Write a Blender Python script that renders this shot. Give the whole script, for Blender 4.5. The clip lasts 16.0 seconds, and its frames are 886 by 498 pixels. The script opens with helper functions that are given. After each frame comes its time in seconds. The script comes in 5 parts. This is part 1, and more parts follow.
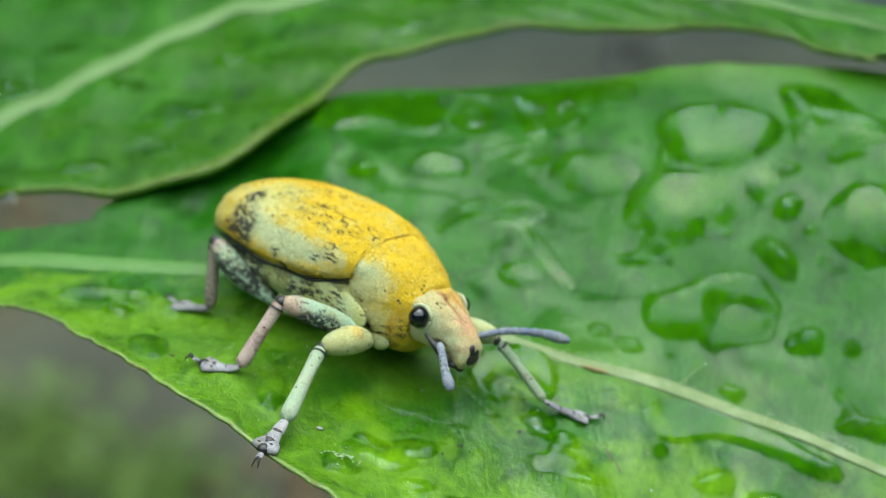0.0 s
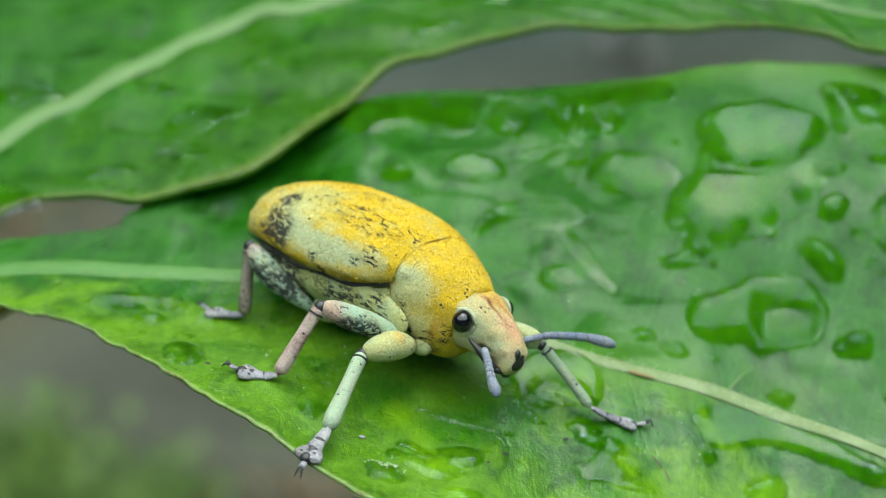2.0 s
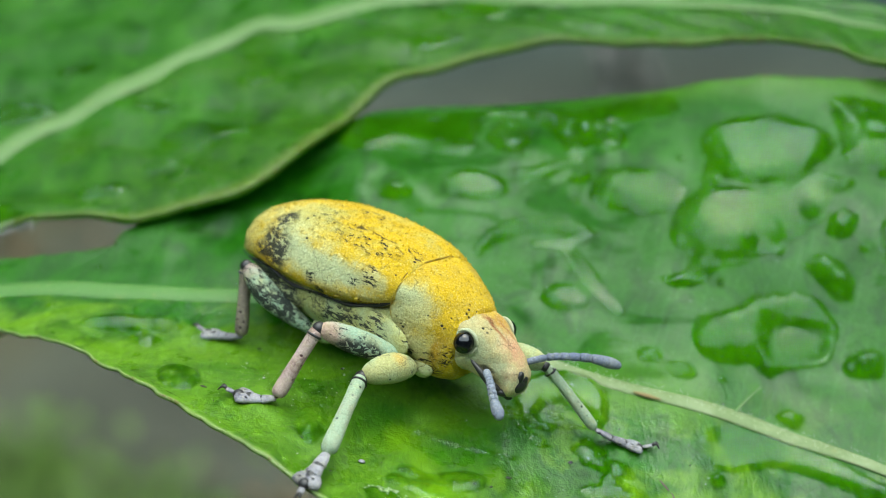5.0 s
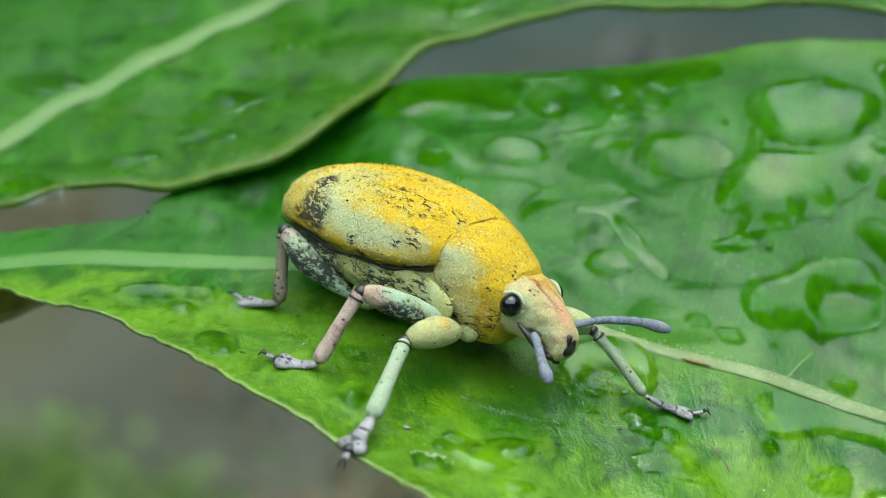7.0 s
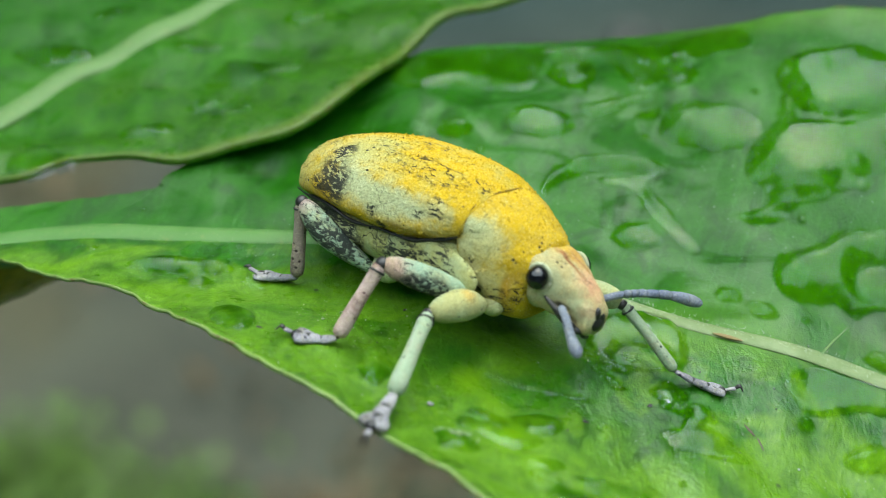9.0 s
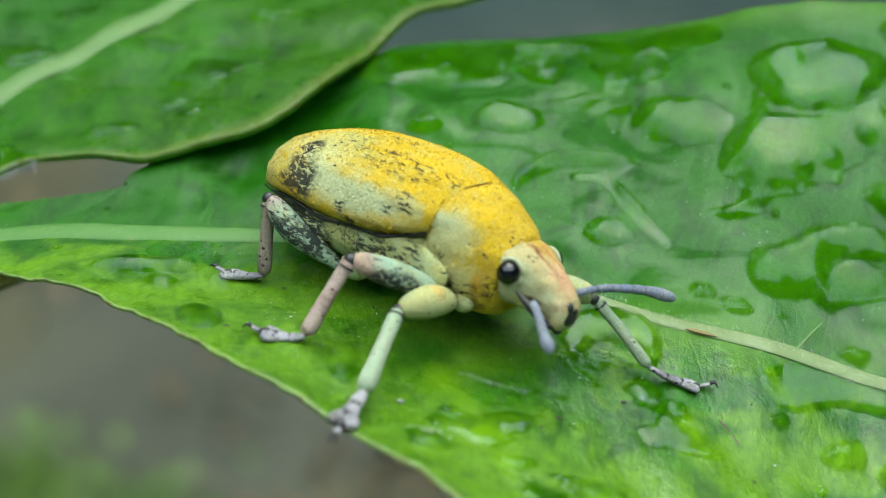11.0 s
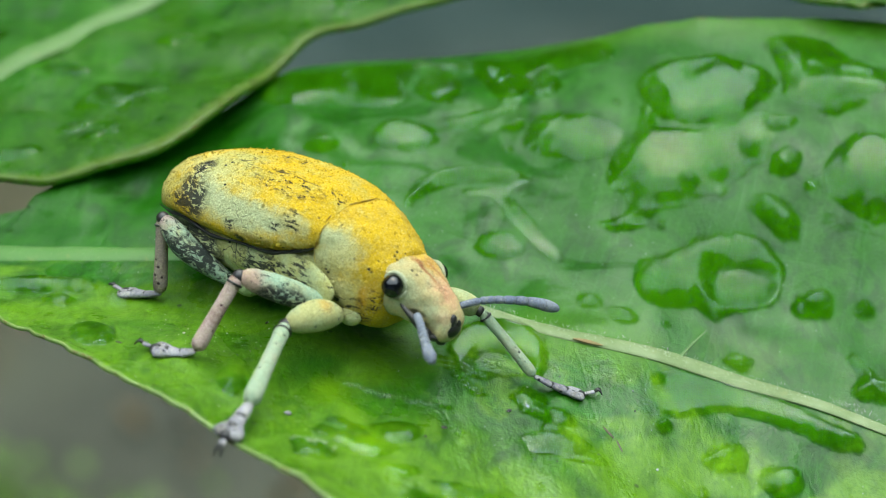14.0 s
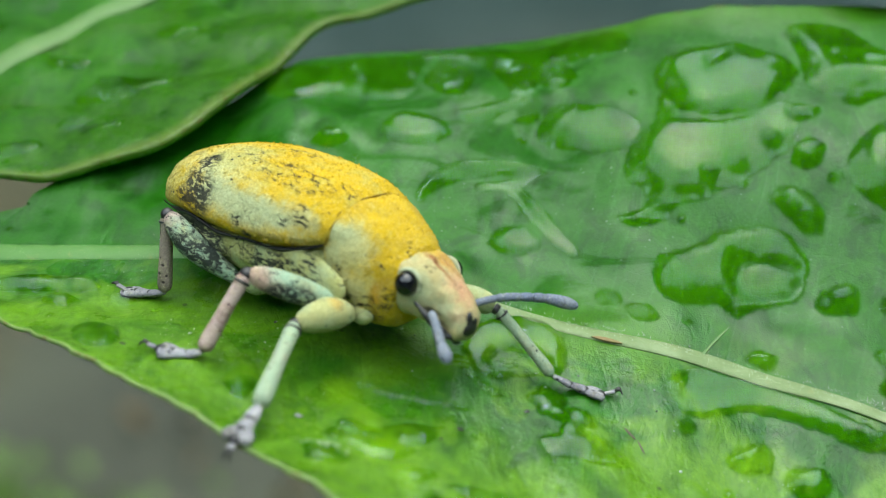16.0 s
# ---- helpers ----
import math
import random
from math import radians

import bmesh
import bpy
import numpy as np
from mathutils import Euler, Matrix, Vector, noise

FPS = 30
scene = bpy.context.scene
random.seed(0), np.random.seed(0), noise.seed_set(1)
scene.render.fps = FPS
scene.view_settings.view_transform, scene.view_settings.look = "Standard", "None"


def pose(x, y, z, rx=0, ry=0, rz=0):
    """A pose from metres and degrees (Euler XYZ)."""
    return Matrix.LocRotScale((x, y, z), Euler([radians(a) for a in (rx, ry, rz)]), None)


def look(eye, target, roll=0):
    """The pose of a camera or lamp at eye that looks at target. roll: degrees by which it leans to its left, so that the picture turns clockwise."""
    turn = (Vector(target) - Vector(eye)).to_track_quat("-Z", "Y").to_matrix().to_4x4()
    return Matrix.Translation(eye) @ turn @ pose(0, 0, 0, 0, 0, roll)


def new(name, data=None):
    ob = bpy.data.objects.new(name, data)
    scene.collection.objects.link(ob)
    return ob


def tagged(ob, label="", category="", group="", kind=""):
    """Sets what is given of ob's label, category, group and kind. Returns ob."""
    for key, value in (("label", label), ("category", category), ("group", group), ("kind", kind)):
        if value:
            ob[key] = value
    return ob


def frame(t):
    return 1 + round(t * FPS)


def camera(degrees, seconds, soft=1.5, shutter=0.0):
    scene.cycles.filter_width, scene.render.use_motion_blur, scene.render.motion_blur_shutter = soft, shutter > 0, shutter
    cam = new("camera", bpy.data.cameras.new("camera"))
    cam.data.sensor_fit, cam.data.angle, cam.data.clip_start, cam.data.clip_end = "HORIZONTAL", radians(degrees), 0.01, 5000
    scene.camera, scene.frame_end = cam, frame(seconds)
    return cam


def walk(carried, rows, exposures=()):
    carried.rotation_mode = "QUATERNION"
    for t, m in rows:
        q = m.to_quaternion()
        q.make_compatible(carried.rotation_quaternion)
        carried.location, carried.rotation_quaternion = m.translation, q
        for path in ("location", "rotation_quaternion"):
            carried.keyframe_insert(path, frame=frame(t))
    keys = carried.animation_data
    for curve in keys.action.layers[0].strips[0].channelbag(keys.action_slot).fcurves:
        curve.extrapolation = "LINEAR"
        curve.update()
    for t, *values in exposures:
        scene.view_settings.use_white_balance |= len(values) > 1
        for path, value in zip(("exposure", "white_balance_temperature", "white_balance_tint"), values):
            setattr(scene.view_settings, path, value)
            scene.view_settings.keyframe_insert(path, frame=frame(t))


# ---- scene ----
# Lengths below are in millimetres and become metres where meshes are made.
MM = 0.001

# ---- camera ----
cam = camera(28, 16.0, soft=0.9)
cam.data.dof.use_dof = True
cam.data.dof.focus_distance = 0.0622
cam.data.dof.aperture_fstop = 55.0
walk(cam, [
    (0, look((0.00321, -0.04804, 0.04886), (0.00271, 0.00359, 0.00159), -0.116)),
    (0.5, look((0.00187, -0.04792, 0.04895), (0.00167, 0.00398, 0.00198), -0.238)),
    (1, look((0.00008, -0.04651, 0.04685), (-0.00036, 0.00525, -0.00027), -0.102)),
    (1.5, look((0.00158, -0.04624, 0.04621), (0.00091, 0.00573, -0.00068), -0.136)),
    (2, look((0.00143, -0.04704, 0.04727), (0.00115, 0.00502, 0.00048), -0.380)),
    (2.5, look((0.00175, -0.04672, 0.04703), (0.00165, 0.00527, 0.00015), 0.073)),
    (3, look((0.00041, -0.04623, 0.04631), (0.00001, 0.00602, -0.00027), -0.587)),
    (3.5, look((0.00154, -0.04612, 0.04649), (0.00121, 0.00611, -0.00011), -0.153)),
    (3.7, look((0.00154, -0.04621, 0.04666), (0.00135, 0.00606, 0.00010), -0.411)),
    (5.8, look((0.00084, -0.04569, 0.04549), (0.00051, 0.00682, -0.00079), -0.777)),
    (6, look((0.00029, -0.04582, 0.04450), (-0.00008, 0.00670, -0.00178), -1.012)),
    (6.5, look((0.00023, -0.04497, 0.04423), (-0.00075, 0.00737, -0.00223), -1.152)),
    (7, look((0.00014, -0.04558, 0.04416), (-0.00050, 0.00701, -0.00204), -1.211)),
    (7.5, look((-0.00077, -0.04485, 0.04439), (-0.00197, 0.00777, -0.00175), -1.384)),
    (8, look((0.00018, -0.04522, 0.04341), (-0.00101, 0.00730, -0.00286), -1.602)),
    (8.5, look((0.00066, -0.04527, 0.04237), (-0.00019, 0.00699, -0.00418), -1.418)),
    (9, look((-0.00046, -0.04446, 0.04224), (-0.00137, 0.00792, -0.00419), -1.477)),
    (9.5, look((0.00000, -0.04390, 0.04222), (-0.00133, 0.00880, -0.00383), -1.857)),
    (9.7, look((-0.00013, -0.04417, 0.04206), (-0.00059, 0.00847, -0.00408), -1.417)),
    (11.8, look((-0.00046, -0.04401, 0.04109), (-0.00015, 0.00887, -0.00477), -1.055)),
    (12, look((-0.00034, -0.04372, 0.04125), (-0.00039, 0.00924, -0.00452), -1.461)),
    (12.5, look((0.00105, -0.04367, 0.03996), (0.00065, 0.00918, -0.00594), -1.801)),
    (13, look((-0.00068, -0.04420, 0.03983), (-0.00031, 0.00920, -0.00543), -1.839)),
    (13.5, look((0.00075, -0.04376, 0.04126), (0.00097, 0.00918, -0.00454), -1.476)),
    (14, look((0.00220, -0.04555, 0.04202), (0.00383, 0.00765, -0.00344), -1.013)),
    (14.5, look((0.00237, -0.04528, 0.04251), (0.00426, 0.00798, -0.00287), -0.792)),
    (15, look((0.00267, -0.04526, 0.04189), (0.00433, 0.00778, -0.00376), -1.196)),
    (15.5, look((0.00187, -0.04509, 0.04140), (0.00361, 0.00832, -0.00382), -1.403)),
    (16, look((0.00178, -0.04403, 0.04064), (0.00339, 0.00913, -0.00488), -1.369)),
], exposures=[(0, 1.3, 6350, -4), (16, 1.3, 6350, -4)])

# ---- world and light: a bright overcast day ----
SUN_EL, SUN_AZ = 68, 16
world = bpy.data.worlds.new("overcast_sky")
scene.world = world
world.use_nodes = True
wn, wl = world.node_tree.nodes, world.node_tree.links
sky = wn.new("ShaderNodeTexSky")
sky.sky_type, sky.sun_disc = "NISHITA", False
sky.sun_elevation, sky.sun_rotation = radians(SUN_EL), radians(SUN_AZ)
sky.dust_density, sky.air_density = 3.0, 1.0
wl.new(sky.outputs[0], wn["Background"].inputs[0])
wn["Background"].inputs[1].default_value = 0.15
sun = new("sun", bpy.data.lights.new("sun", "SUN"))
sun.data.energy, sun.data.angle, sun.data.color = 2.65, radians(128), (0.94, 0.98, 0.97)
sun_from = Vector((math.sin(radians(SUN_AZ)) * math.cos(radians(SUN_EL)), math.cos(radians(SUN_AZ)) * math.cos(radians(SUN_EL)), math.sin(radians(SUN_EL))))
sun.matrix_world = look(sun_from * 3, (0, 0, 0))


# ---- node helpers ----
class Nodes:
    """A node material under construction, with short ways to add nodes."""

    def __init__(self, name):
        self.mat = bpy.data.materials.new(name)
        self.mat.use_nodes = True
        self.tree = self.mat.node_tree
        self.out = self.tree.nodes["Material Output"]
        self.bsdf = self.tree.nodes["Principled BSDF"]

    def put(self, socket, value):
        if isinstance(value, bpy.types.NodeSocket):
            self.tree.links.new(value, socket)
        elif isinstance(value, (tuple, list)) and len(value) == 3 and socket.type == "RGBA":
            socket.default_value = (*value, 1)
        else:
            socket.default_value = value

    def add(self, kind, values=None, **settings):
        node = self.tree.nodes.new(kind)
        for key, v in settings.items():
            setattr(node, key, v)
        for key, v in (values or {}).items():
            self.put(node.inputs[key], v)
        return node

    def mm(self):
        """Object coordinates in millimetres."""
        tc = self.add("ShaderNodeTexCoord")
        return self.add("ShaderNodeVectorMath", {0: tc.outputs["Object"], "Scale": 1000.0}, operation="SCALE").outputs[0]

    def noise(self, p, scale, detail=3.0, rough=0.55, distort=0.0):
        return self.add("ShaderNodeTexNoise", {"Vector": p, "Scale": scale, "Detail": detail, "Roughness": rough, "Distortion": distort}).outputs["Fac"]

    def cells(self, p, scale, feature="F1", out="Distance"):
        return self.add("ShaderNodeTexVoronoi", {"Vector": p, "Scale": scale}, feature=feature).outputs[out]

    def math(self, op, a, b=0.0, c=0.0):
        return self.add("ShaderNodeMath", {0: a, 1: b, 2: c}, operation=op).outputs[0]

    def ramp(self, v, lo, hi, to_lo=0.0, to_hi=1.0):
        return self.add("ShaderNodeMapRange", {"Value": v, "From Min": lo, "From Max": hi, "To Min": to_lo, "To Max": to_hi},
                        interpolation_type="SMOOTHSTEP").outputs[0]

    def mix(self, fac, a, b, blend="MIX"):
        n = self.add("ShaderNodeMix", data_type="RGBA", blend_type=blend)
        self.put(n.inputs[0], fac), self.put(n.inputs[6], a), self.put(n.inputs[7], b)
        return n.outputs[2]

    def vec(self, op, a, b):
        return self.add("ShaderNodeVectorMath", {0: a, 1: b}, operation=op).outputs[0]

    def blot(self, p, centre, radii, ragged, scale=2.0, edge=0.25, wob=None):
        """1 inside a ragged ellipsoidal patch."""
        d = self.vec("DIVIDE", self.vec("SUBTRACT", p, centre), radii)
        r = self.add("ShaderNodeVectorMath", {0: d}, operation="LENGTH").outputs["Value"]
        n = self.noise(p, scale, 5.0, 0.7) if wob is None else wob
        r = self.math("ADD", r, self.math("MULTIPLY", self.math("SUBTRACT", n, 0.5), ragged))
        return self.ramp(r, 1.0, 1.0 - edge)

    def bump(self, height, strength, distance, normal=None):
        values = {"Height": height, "Strength": strength, "Distance": distance}
        if normal is not None:
            values["Normal"] = normal
        return self.add("ShaderNodeBump", values).outputs[0]

    def done(self, **inputs):
        for key, v in inputs.items():
            self.put(self.bsdf.inputs[key.replace("_", " ")], v)
        return self.mat


# ---- materials ----
def leaf_material(name, deep, fresh, sheen_rough, vein_tint, rim_width=1.0, gloss=0.52, lime=(0.15, 0.33, 0.014), far_dark=0.0, rim_tint=(0.3, 0.38, 0.14), clear=0.28):
    m = Nodes(name)
    uv = m.add("ShaderNodeUVMap", uv_map="grain").outputs[0]
    rim = m.add("ShaderNodeUVMap", uv_map="rim").outputs[0]
    sx = m.add("ShaderNodeSeparateXYZ", {0: uv})
    along, across = sx.outputs[0], m.math("ABSOLUTE", sx.outputs[1])
    edge = m.math("ABSOLUTE", m.add("ShaderNodeSeparateXYZ", {0: rim}).outputs[0])
    p = m.mm()
    broad = m.noise(p, 0.16, 4.0, 0.6)
    fine = m.noise(p, 1.6, 4.0, 0.6)
    # side veins run forward from the midrib
    warp = m.math("MULTIPLY", m.math("SUBTRACT", m.noise(p, 0.2, 2.0), 0.5), 0.7)
    phase = m.math("ADD", m.math("SUBTRACT", along, m.math("MULTIPLY", across, 0.55)), warp)
    saw = m.math("ABSOLUTE", m.math("SUBTRACT", m.math("FRACT", m.math("DIVIDE", phase, 4.6)), 0.5))
    side = m.ramp(saw, 0.022, 0.0)
    thin = m.math("ABSOLUTE", m.math("SUBTRACT", m.math("FRACT", m.math("DIVIDE", m.math("ADD", phase, m.math("MULTIPLY", fine, 0.5)), 1.15)), 0.5))
    ribs = m.ramp(thin, 0.09, 0.0)
    net = m.ramp(m.cells(m.vec("ADD", p, m.add("ShaderNodeTexNoise", {"Vector": p, "Scale": 0.8}).outputs["Color"]), 0.8, "DISTANCE_TO_EDGE"), 0.035, 0.0)
    col = m.mix(m.ramp(broad, 0.35, 0.68), deep, fresh)
    col = m.mix(m.math("MULTIPLY", m.ramp(fine, 0.45, 0.75), 0.35), col, fresh)
    col = m.mix(m.math("MULTIPLY", side, 0.13), col, vein_tint)
    col = m.mix(m.math("MULTIPLY", ribs, 0.14), col, vein_tint)
    col = m.mix(m.math("MULTIPLY", net, 0.12), col, vein_tint)
    warped = m.vec("ADD", p, m.vec("MULTIPLY", m.add("ShaderNodeTexNoise", {"Vector": p, "Scale": 2.4}).outputs["Color"], (0.25, 0.25, 0.25)))
    mesh2 = m.ramp(m.cells(warped, 2.6, "DISTANCE_TO_EDGE"), 0.08, 0.0)
    col = m.mix(m.math("MULTIPLY", mesh2, m.ramp(m.noise(p, 0.5, 3.0), 0.4, 0.65, 0.0, 0.3)), col, m.mix(0.5, col, (0.006, 0.03, 0.002)))
    col = m.mix(m.math("MULTIPLY", m.ramp(m.noise(p, 7.0, 4.0, 0.7), 0.4, 0.7), 0.3), col, m.mix(0.5, col, (0.01, 0.05, 0.002)))
    # paler, yellower blade towards the near margin
    signed = m.add("ShaderNodeSeparateXYZ", {0: rim}).outputs[0]
    near_lime = m.math("MULTIPLY", m.ramp(m.math("ADD", signed, m.math("MULTIPLY", m.math("SUBTRACT", broad, 0.5), 0.9)), -0.2, -0.8), 0.85)
    col = m.mix(near_lime, col, lime)
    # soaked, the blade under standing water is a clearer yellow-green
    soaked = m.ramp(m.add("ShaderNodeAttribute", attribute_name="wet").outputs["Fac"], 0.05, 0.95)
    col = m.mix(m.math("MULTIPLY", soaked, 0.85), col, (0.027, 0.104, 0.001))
    # a film of water darkens the blade; its far-half lean paints in dark reflections
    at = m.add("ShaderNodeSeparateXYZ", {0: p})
    lean = m.math("MULTIPLY", m.math("MULTIPLY", m.ramp(at.outputs[1], 8.0, 13.0), m.ramp(at.outputs[0], 15.0, 3.0)), far_dark)
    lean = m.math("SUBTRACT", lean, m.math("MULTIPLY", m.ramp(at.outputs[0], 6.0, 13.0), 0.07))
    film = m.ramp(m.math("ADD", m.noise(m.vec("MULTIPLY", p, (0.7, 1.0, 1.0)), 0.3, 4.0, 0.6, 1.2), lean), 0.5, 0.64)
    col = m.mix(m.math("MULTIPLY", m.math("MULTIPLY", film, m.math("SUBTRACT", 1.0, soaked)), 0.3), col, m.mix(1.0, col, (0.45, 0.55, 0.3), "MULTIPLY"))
    # uneven growth: darker mottles and clearer streaks a few tenths of a millimetre to millimetres wide
    mottle = m.noise(m.vec("MULTIPLY", p, (1.0, 0.7, 1.0)), 0.75, 6.0, 0.68, 0.9)
    col = m.mix(m.ramp(mottle, 0.46, 0.62, 0.0, 0.75), col, m.mix(1.0, col, (0.38, 0.5, 0.5), "MULTIPLY"))
    streak = m.noise(m.vec("MULTIPLY", p, (0.7, 1.1, 1.0)), 0.3, 3.0, 0.5, 0.5)
    col = m.mix(m.math("MULTIPLY", m.ramp(streak, 0.46, 0.6), m.ramp(signed, 0.15, -0.2, 0.0, 0.9)), col, lime)
    # the near half is creased: clear yellow-green ridges, shade painted into the hollows
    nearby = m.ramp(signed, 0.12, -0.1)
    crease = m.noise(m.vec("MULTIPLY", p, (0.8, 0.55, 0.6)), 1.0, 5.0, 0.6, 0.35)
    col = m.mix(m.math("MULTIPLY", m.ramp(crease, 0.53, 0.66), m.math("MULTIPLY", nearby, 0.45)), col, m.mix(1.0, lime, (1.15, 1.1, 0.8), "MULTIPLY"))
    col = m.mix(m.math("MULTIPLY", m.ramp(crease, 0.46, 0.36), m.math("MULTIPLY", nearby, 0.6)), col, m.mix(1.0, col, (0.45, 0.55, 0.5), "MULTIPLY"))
    grainy = m.math("MAXIMUM", nearby, 0.5)
    small = m.noise(m.vec("MULTIPLY", p, (1.0, 0.7, 1.0)), 3.4, 5.0, 0.65, 0.3)
    col = m.mix(m.math("MULTIPLY", grainy, m.ramp(small, 0.5, 0.62, 0.0, 0.6)), col, m.mix(1.0, col, (0.5, 0.62, 0.5), "MULTIPLY"))
    col = m.mix(m.math("MULTIPLY", grainy, m.ramp(small, 0.45, 0.36, 0.0, 0.5)), col, m.mix(1.0, col, (1.5, 1.35, 1.5), "MULTIPLY"))
    if far_dark:
        # a lit fold by the near margin, its light painted in clear yellow-green
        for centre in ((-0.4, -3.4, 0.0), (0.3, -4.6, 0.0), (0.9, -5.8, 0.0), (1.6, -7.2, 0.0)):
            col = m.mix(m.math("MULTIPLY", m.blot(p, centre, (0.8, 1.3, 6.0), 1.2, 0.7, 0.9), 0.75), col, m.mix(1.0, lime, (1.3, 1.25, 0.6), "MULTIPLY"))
        # yellow-green leaf below the head, partly painted light that offsets the shadow
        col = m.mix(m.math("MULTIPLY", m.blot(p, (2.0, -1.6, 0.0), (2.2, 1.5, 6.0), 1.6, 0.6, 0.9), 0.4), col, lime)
    # dust specks and small dark spots
    speck = m.ramp(m.cells(p, 0.7), 0.075, 0.05)
    keep = m.ramp(m.noise(p, 0.21, 2.0), 0.55, 0.6)
    col = m.mix(m.math("MULTIPLY", m.math("MULTIPLY", speck, keep), 0.85), col, (0.012, 0.02, 0.008))
    dust = m.ramp(m.cells(p, 3.1), 0.12, 0.05)
    col = m.mix(m.math("MULTIPLY", m.math("MULTIPLY", dust, m.ramp(m.noise(p, 0.35, 3.0), 0.48, 0.65)), 0.6), col, (0.42, 0.5, 0.33))
    tip_rim = m.math("MULTIPLY", m.ramp(signed, 0.86, 1.0), m.ramp(at.outputs[0], 5.0, 12.0))
    col = m.mix(m.math("MULTIPLY", tip_rim, 0.3), col, lime)
    rust = m.math("MULTIPLY", m.ramp(edge, 0.988, 1.0), m.ramp(m.noise(p, 1.9, 4.0, 0.7), 0.54, 0.62))
    col = m.mix(m.math("MULTIPLY", m.math("MULTIPLY", m.ramp(edge, 1 - 0.026 * rim_width, 1 - 0.006 * rim_width), m.ramp(signed, 0.3, -0.3)), 0.6), col, rim_tint)
    col = m.mix(m.math("MULTIPLY", rust, 0.7), col, (0.12, 0.055, 0.02))
    relief = m.math("SUBTRACT", m.math("ADD", m.math("MULTIPLY", m.noise(p, 11.0, 3.0, 0.6), 0.016), m.math("MULTIPLY", mottle, 0.05)), 0.0)
    relief = m.math("SUBTRACT", m.math("ADD", relief, m.math("MULTIPLY", m.noise(p, 3.5, 5.0, 0.65), 0.026)), m.math("ADD", m.math("MULTIPLY", side, 0.009), m.math("ADD", m.math("MULTIPLY", ribs, 0.006), m.math("ADD", m.math("MULTIPLY", net, 0.004), m.math("MULTIPLY", mesh2, 0.003)))))
    wet = m.add("ShaderNodeAttribute", attribute_name="wet").outputs["Fac"]
    wet = m.math("MAXIMUM", wet, m.math("MULTIPLY", film, 0.55))
    relief = m.math("ADD", relief, m.math("MULTIPLY", m.math("SUBTRACT", m.math("MULTIPLY", crease, 0.2), m.math("MULTIPLY", small, 0.025)), nearby))
    n = m.bump(relief, 0.8, MM)
    rough = m.math("SUBTRACT", m.ramp(m.noise(p, 0.4, 4.0, 0.65), 0.32, 0.68, sheen_rough - 0.17, sheen_rough + 0.15), m.math("MULTIPLY", nearby, 0.12))
    m.done(Base_Color=col, Roughness=rough, Normal=n, Specular_IOR_Level=m.ramp(wet, 0.1, 0.8, gloss, 0.0))
    glow = m.add("ShaderNodeBsdfTranslucent", {"Color": m.mix(0.5, col, tuple((2.0 if clear < 0.3 else 3.2) * c for c in lime)), "Normal": n})
    both = m.add("ShaderNodeMixShader", {0: clear, 1: m.bsdf.outputs[0], 2: glow.outputs[0]})
    m.put(m.out.inputs[0], both.outputs[0])
    return m.mat


def midrib_material(name, green_share, stalk_end=True):
    m = Nodes(name)
    p = m.mm()
    col = m.mix(m.ramp(m.noise(p, 0.8, 4.0), 0.35, 0.7), (0.12, 0.175, 0.055), (0.19, 0.245, 0.11))
    if stalk_end:
        # greener towards the stalk
        col = m.mix(m.ramp(m.add("ShaderNodeSeparateXYZ", {0: p}).outputs[0], 4.0, -5.0, green_share, 0.85), col, (0.046, 0.15, 0.015))
    else:
        col = m.mix(green_share, col, (0.07, 0.155, 0.03))
    col = m.mix(m.math("MULTIPLY", m.ramp(m.noise(p, 2.7, 5.0, 0.7), 0.55, 0.75), 0.35), col, (0.24, 0.22, 0.07))
    fuzz = m.ramp(m.cells(p, 7.0), 0.16, 0.05)
    col = m.mix(m.math("MULTIPLY", fuzz, 0.25), col, (0.6, 0.64, 0.5))
    return m.done(Base_Color=col, Roughness=0.6, Normal=m.bump(m.noise(p, 5.0, 4.0), 0.4, 0.06 * MM))


def water_material():
    m = Nodes("water")
    p = m.mm()
    ripple = m.bump(m.noise(p, 0.9, 2.0), 0.25, 0.05 * MM)
    return m.done(Base_Color=(1, 1, 1), Roughness=0.0, IOR=1.333, Specular_IOR_Level=0.2, Transmission_Weight=1.0, Normal=ripple)


